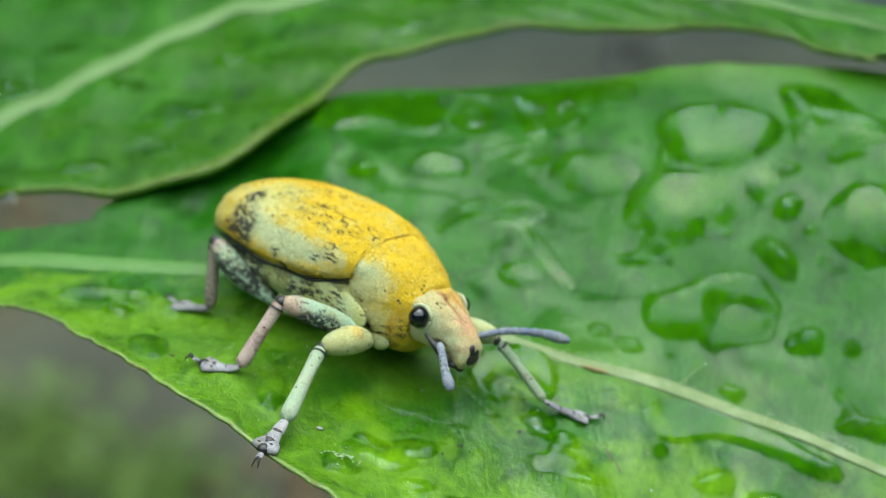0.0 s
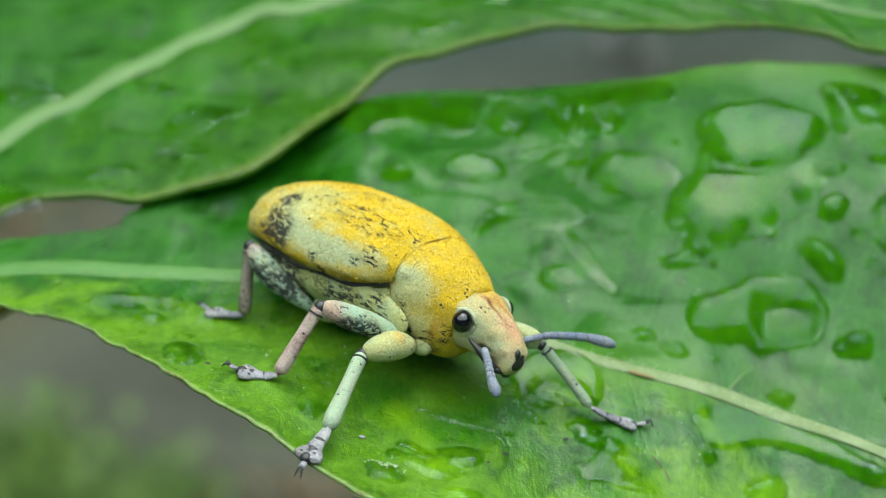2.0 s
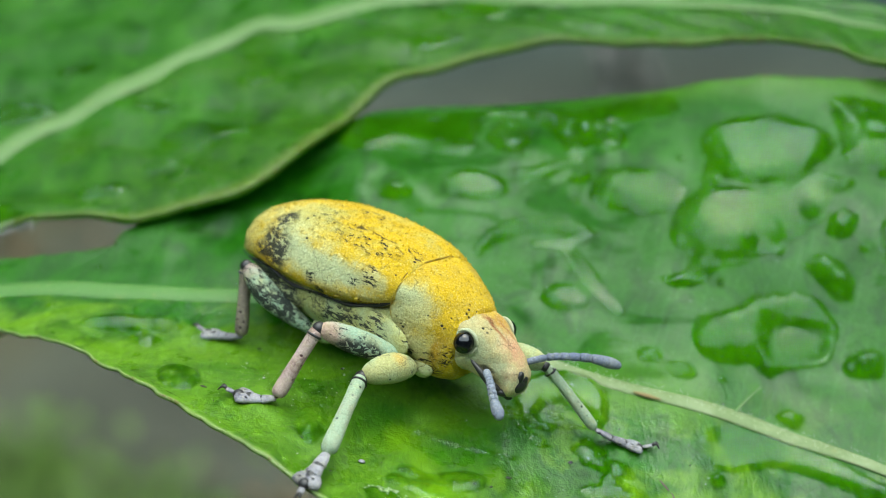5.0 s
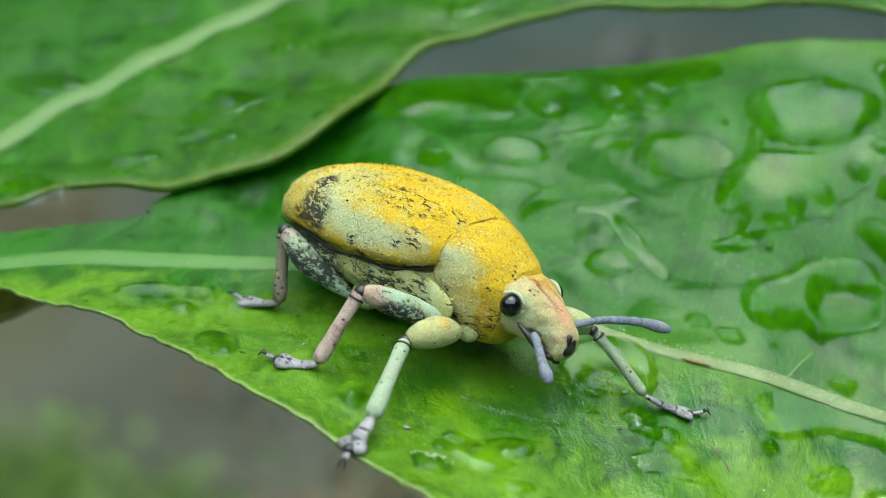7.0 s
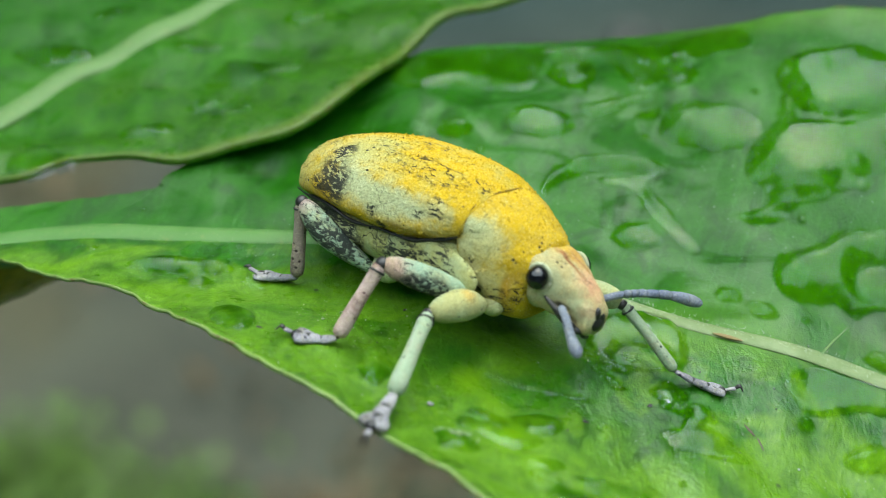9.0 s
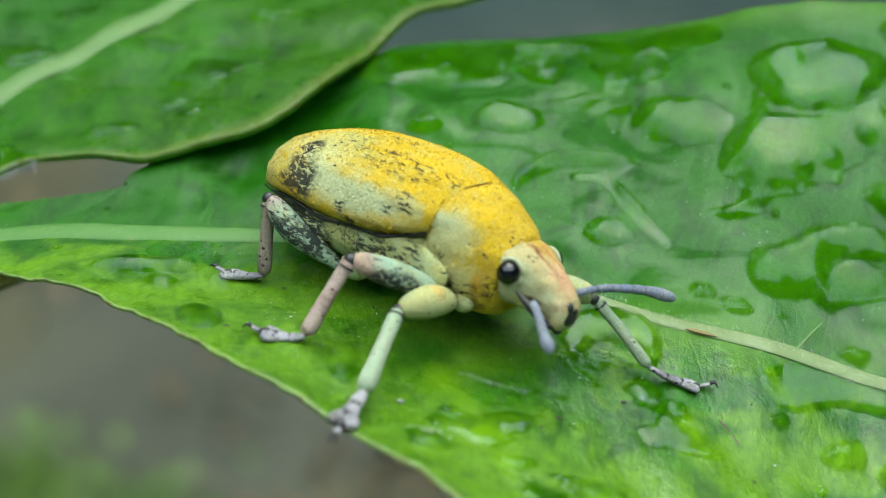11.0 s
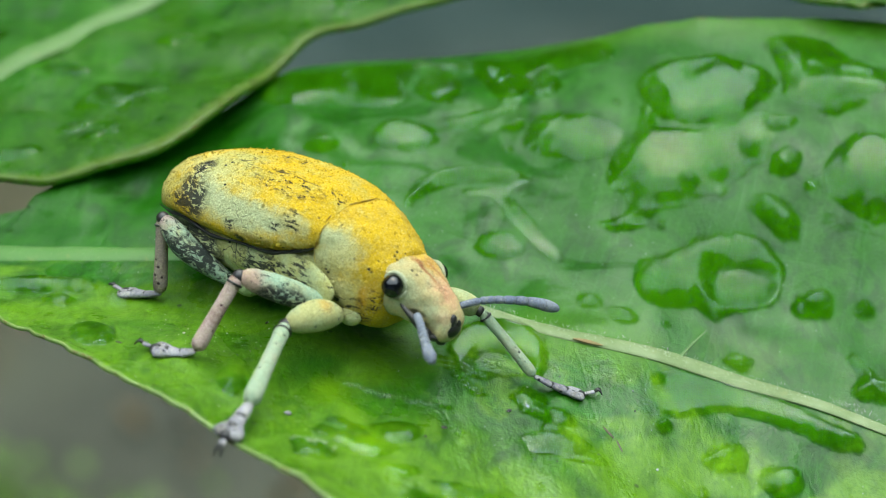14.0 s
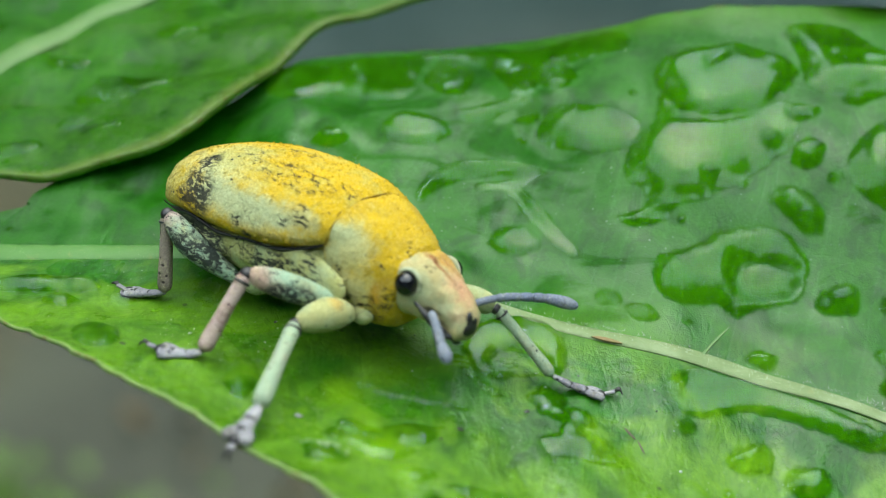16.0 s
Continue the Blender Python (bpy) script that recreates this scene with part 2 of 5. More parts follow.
def dust_material(name, main, other, balance, black=(0.012, 0.014, 0.016), speckle=0.5, blots=(), patches=(), grain=13.0, crack=0.4):
    """Powdery scales in two tones over a black cuticle that shows in specks and worn patches."""
    m = Nodes(name)
    p = m.mm()
    tone = m.noise(p, 0.9, 5.0, 0.65)
    col = m.mix(m.ramp(tone, balance - 0.13, balance + 0.13), other, main)
    for centre, radii, tint, weight in patches:
        col = m.mix(m.math("MULTIPLY", m.blot(p, centre, radii, 1.5, 1.0, 0.8), weight), col, tint)
    crumbs = m.cells(p, grain)
    thin_dust = m.ramp(m.noise(p, 2.6, 7.0, 0.78, 0.6), 0.48, 0.66, 0.0, 0.4)
    col = m.mix(thin_dust, col, m.mix(0.55, col, (0.62, 0.56, 0.22)))
    col = m.mix(m.ramp(crumbs, 0.1, 0.6, 0.0, 0.08), col, m.mix(0.5, col, (0.12, 0.1, 0.03)))
    col = m.mix(m.math("MULTIPLY", m.ramp(m.noise(p, 14.0, 2.0), 0.55, 0.7), 0.35), col, m.mix(0.6, col, (0.95, 0.9, 0.6)))
    col = m.mix(1.0, col, m.mix(m.ramp(m.noise(p, 15.0, 3.0, 0.7), 0.36, 0.64), (0.88, 0.87, 0.83), (1.1, 1.1, 1.08)), "MULTIPLY")
    ragged = m.noise(m.vec("MULTIPLY", p, (0.45, 1.1, 1.4)), 4.4, 6.0, 0.72, 0.8)
    worn = None
    for centre, radii, cut in blots:
        # worn patch: thready, so that powder is left between the scratches
        area = m.blot(p, centre, radii, 1.2, 1.6, 0.5)
        one = m.math("MULTIPLY", area, m.ramp(ragged, cut, cut + 0.02))
        worn = one if worn is None else m.math("MAXIMUM", worn, one)
    pits = m.math("MULTIPLY", m.ramp(m.cells(m.vec("MULTIPLY", p, (0.7, 1.0, 1.0)), 4.2), 0.26, 0.12), m.ramp(m.noise(p, 1.3, 3.0), 0.67 - 0.3 * speckle, 0.74 - 0.3 * speckle))
    dots = m.math("MULTIPLY", m.ramp(m.cells(p, 8.0), 0.24, 0.12), m.math("MULTIPLY", m.ramp(m.noise(p, 1.9, 3.0), 0.5, 0.62), 0.3))
    lines = m.cells(m.vec("ADD", p, m.add("ShaderNodeTexNoise", {"Vector": p, "Scale": 1.6, "Detail": 4.0}).outputs["Color"]), 0.9, "DISTANCE_TO_EDGE")
    cracks = m.math("MULTIPLY", m.ramp(lines, 0.022, 0.006), m.math("MULTIPLY", m.ramp(m.noise(p, 0.7, 2.0), 0.5, 0.6), crack))
    pits = m.math("MAXIMUM", pits, m.math("MAXIMUM", dots, cracks))
    worn = pits if worn is None else m.math("MAXIMUM", worn, pits)
    col = m.mix(1.0, col, (0.8, 0.8, 0.79), "MULTIPLY")
    col = m.mix(m.math("MULTIPLY", worn, 0.93), col, black)
    height = m.math("SUBTRACT", m.math("MULTIPLY", crumbs, -0.005), m.math("MULTIPLY", worn, 0.05))
    height = m.math("ADD", height, m.math("ADD", m.math("MULTIPLY", m.noise(p, 8.0, 6.0, 0.78), 0.085), m.math("MULTIPLY", m.noise(p, 1.7, 4.0, 0.6), 0.1)))
    return m.done(Base_Color=col, Roughness=m.math("SUBTRACT", 0.92, m.math("MULTIPLY", worn, 0.4)), Specular_IOR_Level=0.2, Normal=m.bump(height, 1.0, MM))


YELLOW, OCHRE, MINT, CREAM = (0.73, 0.49, 0.016), (0.5, 0.33, 0.022), (0.61, 0.67, 0.38), (0.64, 0.6, 0.25)
leaf_green = leaf_material("wet_leaf", (0.017, 0.108, 0.002), (0.032, 0.16, 0.003), 0.5, (0.07, 0.24, 0.04), gloss=0.46, lime=(0.12, 0.26, 0.011), far_dark=0.14)
leaf_back = leaf_material("far_leaf", (0.027, 0.142, 0.003), (0.06, 0.225, 0.007), 0.5, (0.07, 0.22, 0.03), 3.2, 0.46, (0.045, 0.155, 0.003), rim_tint=(0.18, 0.24, 0.05), clear=0.42)
leaf_old = leaf_material("old_leaf", (0.28, 0.28, 0.03), (0.36, 0.34, 0.04), 0.5, (0.24, 0.24, 0.05), 1.0, 0.2, (0.22, 0.21, 0.025))
rib_pale = midrib_material("midrib_pale", 0.0)
rib_green = midrib_material("midrib_green", 0.9, False)
rib_brown = Nodes("midrib_brown")
rib_brown = rib_brown.done(Base_Color=rib_brown.mix(rib_brown.ramp(rib_brown.noise(rib_brown.mm(), 1.2, 4.0), 0.4, 0.62), (0.11, 0.19, 0.03), (0.17, 0.12, 0.035)), Roughness=0.6)
water_clear = water_material()
elytra_dust = dust_material(
    "elytra_dust", YELLOW, (0.6, 0.48, 0.08), 0.42, speckle=0.35,
    patches=[((-2.3, -2.4, 4.2), (3.9, 2.1, 1.0), MINT, 0.95), ((-0.6, -2.5, 4.35), (1.6, 1.2, 0.7), MINT, 0.9), ((-4.2, -1.6, 4.6), (2.3, 1.6, 1.2), MINT, 0.85), ((-6.6, -0.8, 3.6), (2.0, 2.4, 1.8), (0.55, 0.5, 0.16), 0.9), ((-3.7, -1.0, 5.0), (2.4, 1.6, 0.9), (0.55, 0.51, 0.15), 0.8),
             ((-0.5, -2.9, 3.5), (2.4, 1.2, 0.45), OCHRE, 0.75), ((-4.0, -2.8, 3.0), (1.8, 0.9, 0.35), OCHRE, 0.7), ((0.2, -2.5, 4.6), (0.9, 0.6, 0.5), CREAM, 0.8)],
    blots=[((-4.4, -2.3, 3.9), (1.15, 1.5, 0.85), 0.44), ((-4.75, -1.6, 4.5), (0.85, 1.0, 0.7), 0.455), ((-5.15, -2.0, 3.55), (0.75, 1.0, 0.5), 0.43), ((0.2, -2.6, 4.6), (0.5, 0.6, 0.38), 0.5), ((0.0, -2.5, 4.95), (0.4, 0.5, 0.34), 0.5), ((-0.5, -2.75, 4.35), (0.4, 0.5, 0.3), 0.5),
           ((-1.85, -2.8, 3.35), (0.28, 0.6, 0.25), 0.42), ((-2.3, -2.8, 3.75), (0.3, 0.6, 0.3), 0.52), ((-1.0, -1.4, 5.35), (1.9, 0.8, 0.6), 0.54), ((-3.2, -0.9, 5.2), (1.5, 1.0, 0.5), 0.56), ((0.6, -0.9, 5.5), (0.5, 0.5, 0.4), 0.53), ((-2.0, 0.1, 5.6), (1.8, 0.5, 0.4), 0.56), ((-3.2, -2.9, 2.75), (2.4, 0.9, 0.3), 0.42)])
pronotum_dust = dust_material(
    "pronotum_dust", YELLOW, (0.6, 0.42, 0.05), 0.42, speckle=0.355,
    patches=[((1.6, -2.0, 4.4), (1.25, 1.3, 1.0), MINT, 0.95), ((2.0, -2.0, 2.8), (1.8, 1.5, 1.35), CREAM, 1.0), ((2.0, -2.0, 4.0), (1.0, 1.2, 0.9), CREAM, 0.7), ((1.5, -1.9, 2.3), (1.0, 1.0, 0.7), MINT, 0.6), ((2.95, -1.7, 2.7), (0.3, 0.8, 1.0), (0.62, 0.36, 0.02), 0.95), ((3.2, -1.5, 3.4), (0.3, 0.7, 0.5), (0.62, 0.4, 0.03), 0.7), ((1.3, -2.2, 3.6), (0.4, 0.8, 1.4), MINT, 0.5)],
    blots=[((2.6, -1.7, 2.2), (1.2, 0.9, 0.7), 0.51), ((3.3, -1.5, 2.7), (0.35, 0.6, 0.6), 0.53), ((1.6, -2.0, 2.9), (0.25, 0.7, 0.9), 0.53)])
head_dust = dust_material(
    "head_dust", (0.6, 0.5, 0.24), (0.52, 0.55, 0.32), 0.45, speckle=0.15,
    patches=[((5.0, 0.0, 3.6), (1.0, 0.75, 0.8), (0.76, 0.42, 0.25), 0.95), ((4.2, 0.4, 4.35), (1.4, 0.6, 0.7), (0.62, 0.33, 0.06), 0.9), ((5.5, -0.2, 2.9), (0.4, 0.8, 0.5), (0.66, 0.4, 0.26), 0.9), ((3.4, 0.3, 4.5), (0.6, 0.8, 0.5), (0.66, 0.46, 0.05), 0.95), ((4.1, -1.0, 3.5), (1.0, 0.6, 0.9), (0.5, 0.58, 0.36), 0.9), ((4.3, -0.1, 4.0), (1.2, 0.2, 0.8), (0.38, 0.15, 0.06), 1.0), ((4.5, 0.35, 4.0), (1.0, 0.1, 0.7), (0.45, 0.22, 0.08), 0.8)],
    blots=[((4.75, -0.98, 2.85), (0.55, 0.4, 0.2), 0.4), ((5.2, -0.9, 2.5), (0.35, 0.4, 0.25), 0.4), ((4.6, 0.1, 4.25), (0.8, 0.18, 0.5), 0.56), ((3.5, 0.0, 4.6), (0.2, 0.3, 0.2), 0.5)])
brow_dust = dust_material("brow_dust", (0.6, 0.64, 0.44), (0.6, 0.58, 0.3), 0.5, speckle=0.2)
belly_dust = dust_material("belly_dust", (0.53, 0.6, 0.32), (0.54, 0.54, 0.2), 0.5, speckle=0.75, blots=[((-0.7, -2.3, 2.6), (1.7, 1.0, 0.7), 0.49), ((0.6, -2.4, 2.9), (0.8, 0.8, 0.8), 0.51), ((1.0, -2.0, 2.1), (0.9, 0.8, 0.4), 0.5), ((-4.7, -2.0, 2.3), (2.4, 1.4, 0.9), 0.44)], crack=1.0)
femur_dust = dust_material("femur_dust", (0.4, 0.56, 0.41), (0.44, 0.5, 0.3), 0.45, speckle=1.05, blots=[((-4.0, -2.5, 2.1), (3.0, 2.2, 2.2), 0.535), ((0.6, -3.6, 2.6), (1.1, 1.4, 0.9), 0.56), ((-3.8, -2.9, 1.95), (1.9, 1.2, 0.8), 0.46), ((0.9, -3.4, 2.45), (1.2, 1.0, 0.5), 0.43)],
                           patches=[((-5.5, -2.75, 2.85), (1.0, 1.0, 0.9), (0.5, 0.37, 0.36), 0.95), ((-0.3, -4.0, 2.8), (1.5, 1.4, 1.2), (0.56, 0.39, 0.32), 1.0)])
front_femur_dust = dust_material("front_femur_dust", (0.56, 0.55, 0.24), (0.5, 0.58, 0.32), 0.45, speckle=0.4, patches=[((2.3, -2.7, 2.45), (0.5, 0.5, 0.6), (0.68, 0.45, 0.1), 0.95)], blots=[((2.1, -3.1, 1.75), (0.3, 0.4, 0.22), 0.46), ((1.75, -3.6, 1.5), (0.3, 0.3, 0.16), 0.5)])
pink_tibia_dust = dust_material("pink_tibia_dust", (0.6, 0.46, 0.42), (0.26, 0.14, 0.14), 0.45, (0.06, 0.02, 0.022), speckle=1.25, grain=12.0)
grey_tibia_dust = dust_material("grey_tibia_dust", (0.36, 0.29, 0.25), (0.2, 0.16, 0.14), 0.45, (0.03, 0.02, 0.02), speckle=1.1, grain=12.0)
mint_tibia_dust = dust_material("mint_tibia_dust", (0.42, 0.54, 0.38), (0.48, 0.5, 0.38), 0.42, speckle=0.6, grain=12.0)
seam_dust = dust_material("seam_dust", (0.3, 0.19, 0.02), (0.4, 0.27, 0.03), 0.5, speckle=0.6)
tarsus_dust = dust_material("tarsus_dust", (0.44, 0.43, 0.49), (0.24, 0.23, 0.29), 0.5, speckle=1.15, grain=12.0)
antenna_dust = dust_material("antenna_dust", (0.2, 0.23, 0.35), (0.29, 0.32, 0.4), 0.5, speckle=0.35, grain=12.0)


def gloss_material(name, colour, rough):
    m = Nodes(name)
    p = m.mm()
    return m.done(Base_Color=m.mix(m.noise(p, 4.0), colour, tuple(c * 2.2 for c in colour)), Roughness=rough, Specular_IOR_Level=0.6,
                  Normal=m.bump(m.cells(p, 14.0), 0.06, 0.03 * MM))


eye_black = gloss_material("eye_black", (0.0015, 0.0015, 0.0025), 0.1)
mouth_black = gloss_material("mouth_black", (0.008, 0.007, 0.007), 0.45)


def ground_material():
    m = Nodes("damp_ground")
    tc = m.add("ShaderNodeTexCoord").outputs["Object"]
    a = m.noise(tc, 6.0, 3.0, 0.5)
    b = m.noise(tc, 3.0, 2.0)
    col = m.mix(m.ramp(a, 0.38, 0.62), (0.066, 0.07, 0.05), (0.09, 0.096, 0.066))
    col = m.mix(m.math("MULTIPLY", m.ramp(b, 0.52, 0.66), 0.8), col, (0.095, 0.085, 0.04))
    col = m.mix(m.math("MULTIPLY", m.ramp(m.noise(tc, 2.7, 2.0), 0.52, 0.66), 0.45), col, (0.07, 0.13, 0.035))
    gravel = m.ramp(m.math("ADD", m.add("ShaderNodeSeparateXYZ", {0: tc}).outputs[1], m.math("MULTIPLY", m.noise(tc, 2.0, 2.0), 0.3)), 1.15, 1.4)
    col = m.mix(gravel, col, m.mix(m.ramp(a, 0.4, 0.6), (0.038, 0.068, 0.06), (0.056, 0.088, 0.078)))
    return m.done(Base_Color=col, Roughness=0.85, Normal=m.bump(m.noise(tc, 60.0, 5.0), 0.6, 0.01))


# ---- mesh helpers ----
def mesh_from(name, verts, faces, material, smooth=True):
    """A mesh from vertices in millimetres."""
    me = bpy.data.meshes.new(name)
    me.from_pydata((np.asarray(verts, float) * MM).tolist(), [], faces)
    me.materials.append(material)
    if smooth:
        me.shade_smooth()
    return me


def part(name, data, parent, label=""):
    ob = new(name, data)
    ob.parent = parent
    if label:
        ob["label"] = label
    return ob


def glide(points, n):
    """n points along a smooth curve through the given ones."""
    p = np.asarray(points, float)
    p = np.vstack([2 * p[0] - p[1], p, 2 * p[-1] - p[-2]])
    t = np.linspace(0, len(p) - 3 - 1e-9, n)
    k = t.astype(int)
    u = (t - k)[:, None]
    a, b, c, d = p[k], p[k + 1], p[k + 2], p[k + 3]
    return 0.5 * (2 * b + (c - a) * u + (2 * a - 5 * b + 4 * c - d) * u**2 + (3 * b - a - 3 * c + d) * u**3)


def grid_faces(rows, cols, wrap=False):
    i, j = np.meshgrid(np.arange(rows - 1), np.arange(cols if wrap else cols - 1), indexing="ij")
    k = (j + 1) % cols
    return np.stack([i * cols + j, i * cols + k, (i + 1) * cols + k, (i + 1) * cols + j], -1).reshape(-1, 4).tolist()


def wob(x, y, size, seed):
    """A smooth uneven value in about -1..1 that varies over the given size."""
    r = np.random.RandomState(seed)
    out = 0.0
    for _ in range(7):
        ang, ph, f = r.uniform(0, 6.283), r.uniform(0, 6.283), r.uniform(0.6, 1.6) * 2 * np.pi / size
        out = out + np.sin((x * np.cos(ang) + y * np.sin(ang)) * f + ph)
    return out / 3.2


def loft(sections, n_along, n_round, power=1.0):
    """A closed body of rounded sections (x, half width, top, widest height, bottom)."""
    s = glide(sections, n_along)
    th = np.linspace(0, 2 * np.pi, n_round, endpoint=False)
    c, q = np.cos(th), np.sin(th)
    c, q = np.sign(c) * np.abs(c) ** power, np.sign(q) * np.abs(q) ** power
    y = s[:, 1:2] * c
    z = np.where(q > 0, s[:, 3:4] + (s[:, 2:3] - s[:, 3:4]) * q, s[:, 3:4] + (s[:, 3:4] - s[:, 4:5]) * q)
    x = np.repeat(s[:, 0:1], n_round, 1)
    v = np.stack([x, y, z], -1).reshape(-1, 3)
    f = grid_faces(n_along, n_round, True)
    f = [q_[::-1] for q_ in f]
    f.append(list(range(n_round))), f.append(list(range(len(v) - n_round, len(v)))[::-1])
    return v, f


def tube(points, radii, n_along=24, n_round=16, flat=1.0, ends=12):
    """A tapering limb through points with the given radii."""
    p = glide(points, n_along)
    r = glide([[a] for a in radii], n_along)[:, 0]
    d = np.gradient(p, axis=0)
    d /= np.linalg.norm(d, axis=1)[:, None]
    up = np.array([0.0, 0.0, 1.0]) if abs(d[:, 2]).max() < 0.98 else np.array([1.0, 0.0, 0.0])
    a = np.cross(d, up)
    a /= np.linalg.norm(a, axis=1)[:, None]
    b = np.cross(a, d)
    th = np.linspace(0, 2 * np.pi, n_round, endpoint=False)
    reach = np.linspace(-1, 1, n_along)
    r = r * np.sqrt(np.clip(1 - np.abs(reach) ** ends, 0.03, 1))
    v = p[:, None] + r[:, None, None] * (np.cos(th)[None, :, None] * a[:, None] + flat * np.sin(th)[None, :, None] * b[:, None])
    v = v.reshape(-1, 3)
    f = grid_faces(n_along, n_round, True)
    f.append(list(range(n_round))[::-1]), f.append(list(range(len(v) - n_round, len(v))))
    return v, f


def joined(*shapes):
    verts, faces, k = [], [], 0
    for v, f in shapes:
        verts.append(np.asarray(v)), faces.extend([[i + k for i in q] for q in f])
        k += len(v)
    return np.vstack(verts), faces


def ball(centre, radii, n=14):
    th, ph = np.linspace(0, 2 * np.pi, 2 * n, endpoint=False), np.linspace(0.05, np.pi - 0.05, n)
    v = np.stack([np.outer(np.sin(ph), np.cos(th)), np.outer(np.sin(ph), np.sin(th)), np.outer(np.cos(ph), np.ones(2 * n))], -1).reshape(-1, 3)
    f = [q[::-1] for q in grid_faces(n, 2 * n, True)]
    f.append(list(range(2 * n))), f.append(list(range(len(v) - 2 * n, len(v)))[::-1])
    return v * radii + centre, f


# ---- ground ----
gv, gf = [], []
span = [-200000, -3000, -800, -300, -100, 100, 300, 800, 3000, 200000]
for gy in span:
    for gx in span:
        gv.append((gx, gy, -800 + (12 * math.sin(gx * 0.01) * math.cos(gy * 0.013) if abs(gx) < 2000 and abs(gy) < 2000 else 0)))
tagged(new("ground", mesh_from("ground", gv, grid_faces(10, 10), ground_material())), "damp dark earth with moss and litter", kind="structure")


# ---- an unseen ring of dark shrubs, added to darken low reflections in the water ----
def foliage(name, spots, size, material, seed):
    """Many small pointed leaves about the given spots."""
    r = np.random.RandomState(seed)
    base = np.array([(0, 0, 0), (0.5, 0.24, 0.05), (1, 0, 0), (0.5, -0.24, 0.05)])
    verts, faces = [], []
    for k, c in enumerate(spots):
        q = Euler(r.uniform(-1.2, 1.2, 3) + np.array([0, 0, r.uniform(0, 6.28)])).to_matrix()
        verts.append(base * size * r.uniform(0.6, 1.4) @ np.array(q).T + c)
        faces.append([4 * k, 4 * k + 1, 4 * k + 2, 4 * k + 3])
    return mesh_from(name, np.vstack(verts), faces, material, False)


def plain_leaf(name, a, b):
    m = Nodes(name)
    p = m.mm()
    return m.done(Base_Color=m.mix(m.noise(p, 0.02, 4.0), a, b), Roughness=0.5)


rs = np.random.RandomState(5)
ring = rs.uniform(-np.pi, np.pi, 22000)
wide = rs.uniform(1900, 2600, 22000)
# taller behind the camera and to the far left, to darken reflections from there
crest = 2250 + 1500 * np.exp(-((np.abs(ring + 1.6)) / 0.9) ** 2) + 1000 * np.exp(-((ring - 2.25) / 0.4) ** 2) + 160 * np.sin(3 * ring + 1) + 120 * np.sin(7 * ring)
tall = -800 + rs.uniform(0, 1, 22000) ** 0.8 * crest
tagged(new("shrubs", foliage("shrubs", np.column_stack([wide * np.cos(ring), wide * np.sin(ring), tall]), 190, plain_leaf("shrub_leaf", (0.03, 0.06, 0.015), (0.05, 0.1, 0.02)), 6)), "unseen dark green shrubs added around the leaf to darken reflections", "shrub", kind="stuff")


# ---- the leaf that the weevil stands on ----
FAR = [(-30, 7.46), (-20, 8.81), (-13.2, 8.75), (-11.95, 9.67), (-8.4, 12.69), (-2.05, 17.16), (4.45, 18.34), (8, 19.42), (11.6, 17.66), (16.9, 17.03), (23.8, 16.36), (36, 11.18), (54, -3)]
MID = [(-30, 6.3), (-22, 6.39), (-16, 6.51), (-11, 5.61), (-6, 4.99), (0, 3.98), (6.6, 1.24), (12, 0.16), (16.4, -1.24), (22, -3.57), (32, -5.26), (44, -7), (54.5, -8.5)]
NEAR = [(-30, 5.6), (-22, 7.06), (-16.8, 3.97), (-12.6, 1.27), (-8.6, -2.77), (-3.8, -6.83), (0.4, -10.45), (6, -13.15), (12, -17.5), (19, -19), (29, -19), (42, -15), (54, -12)]


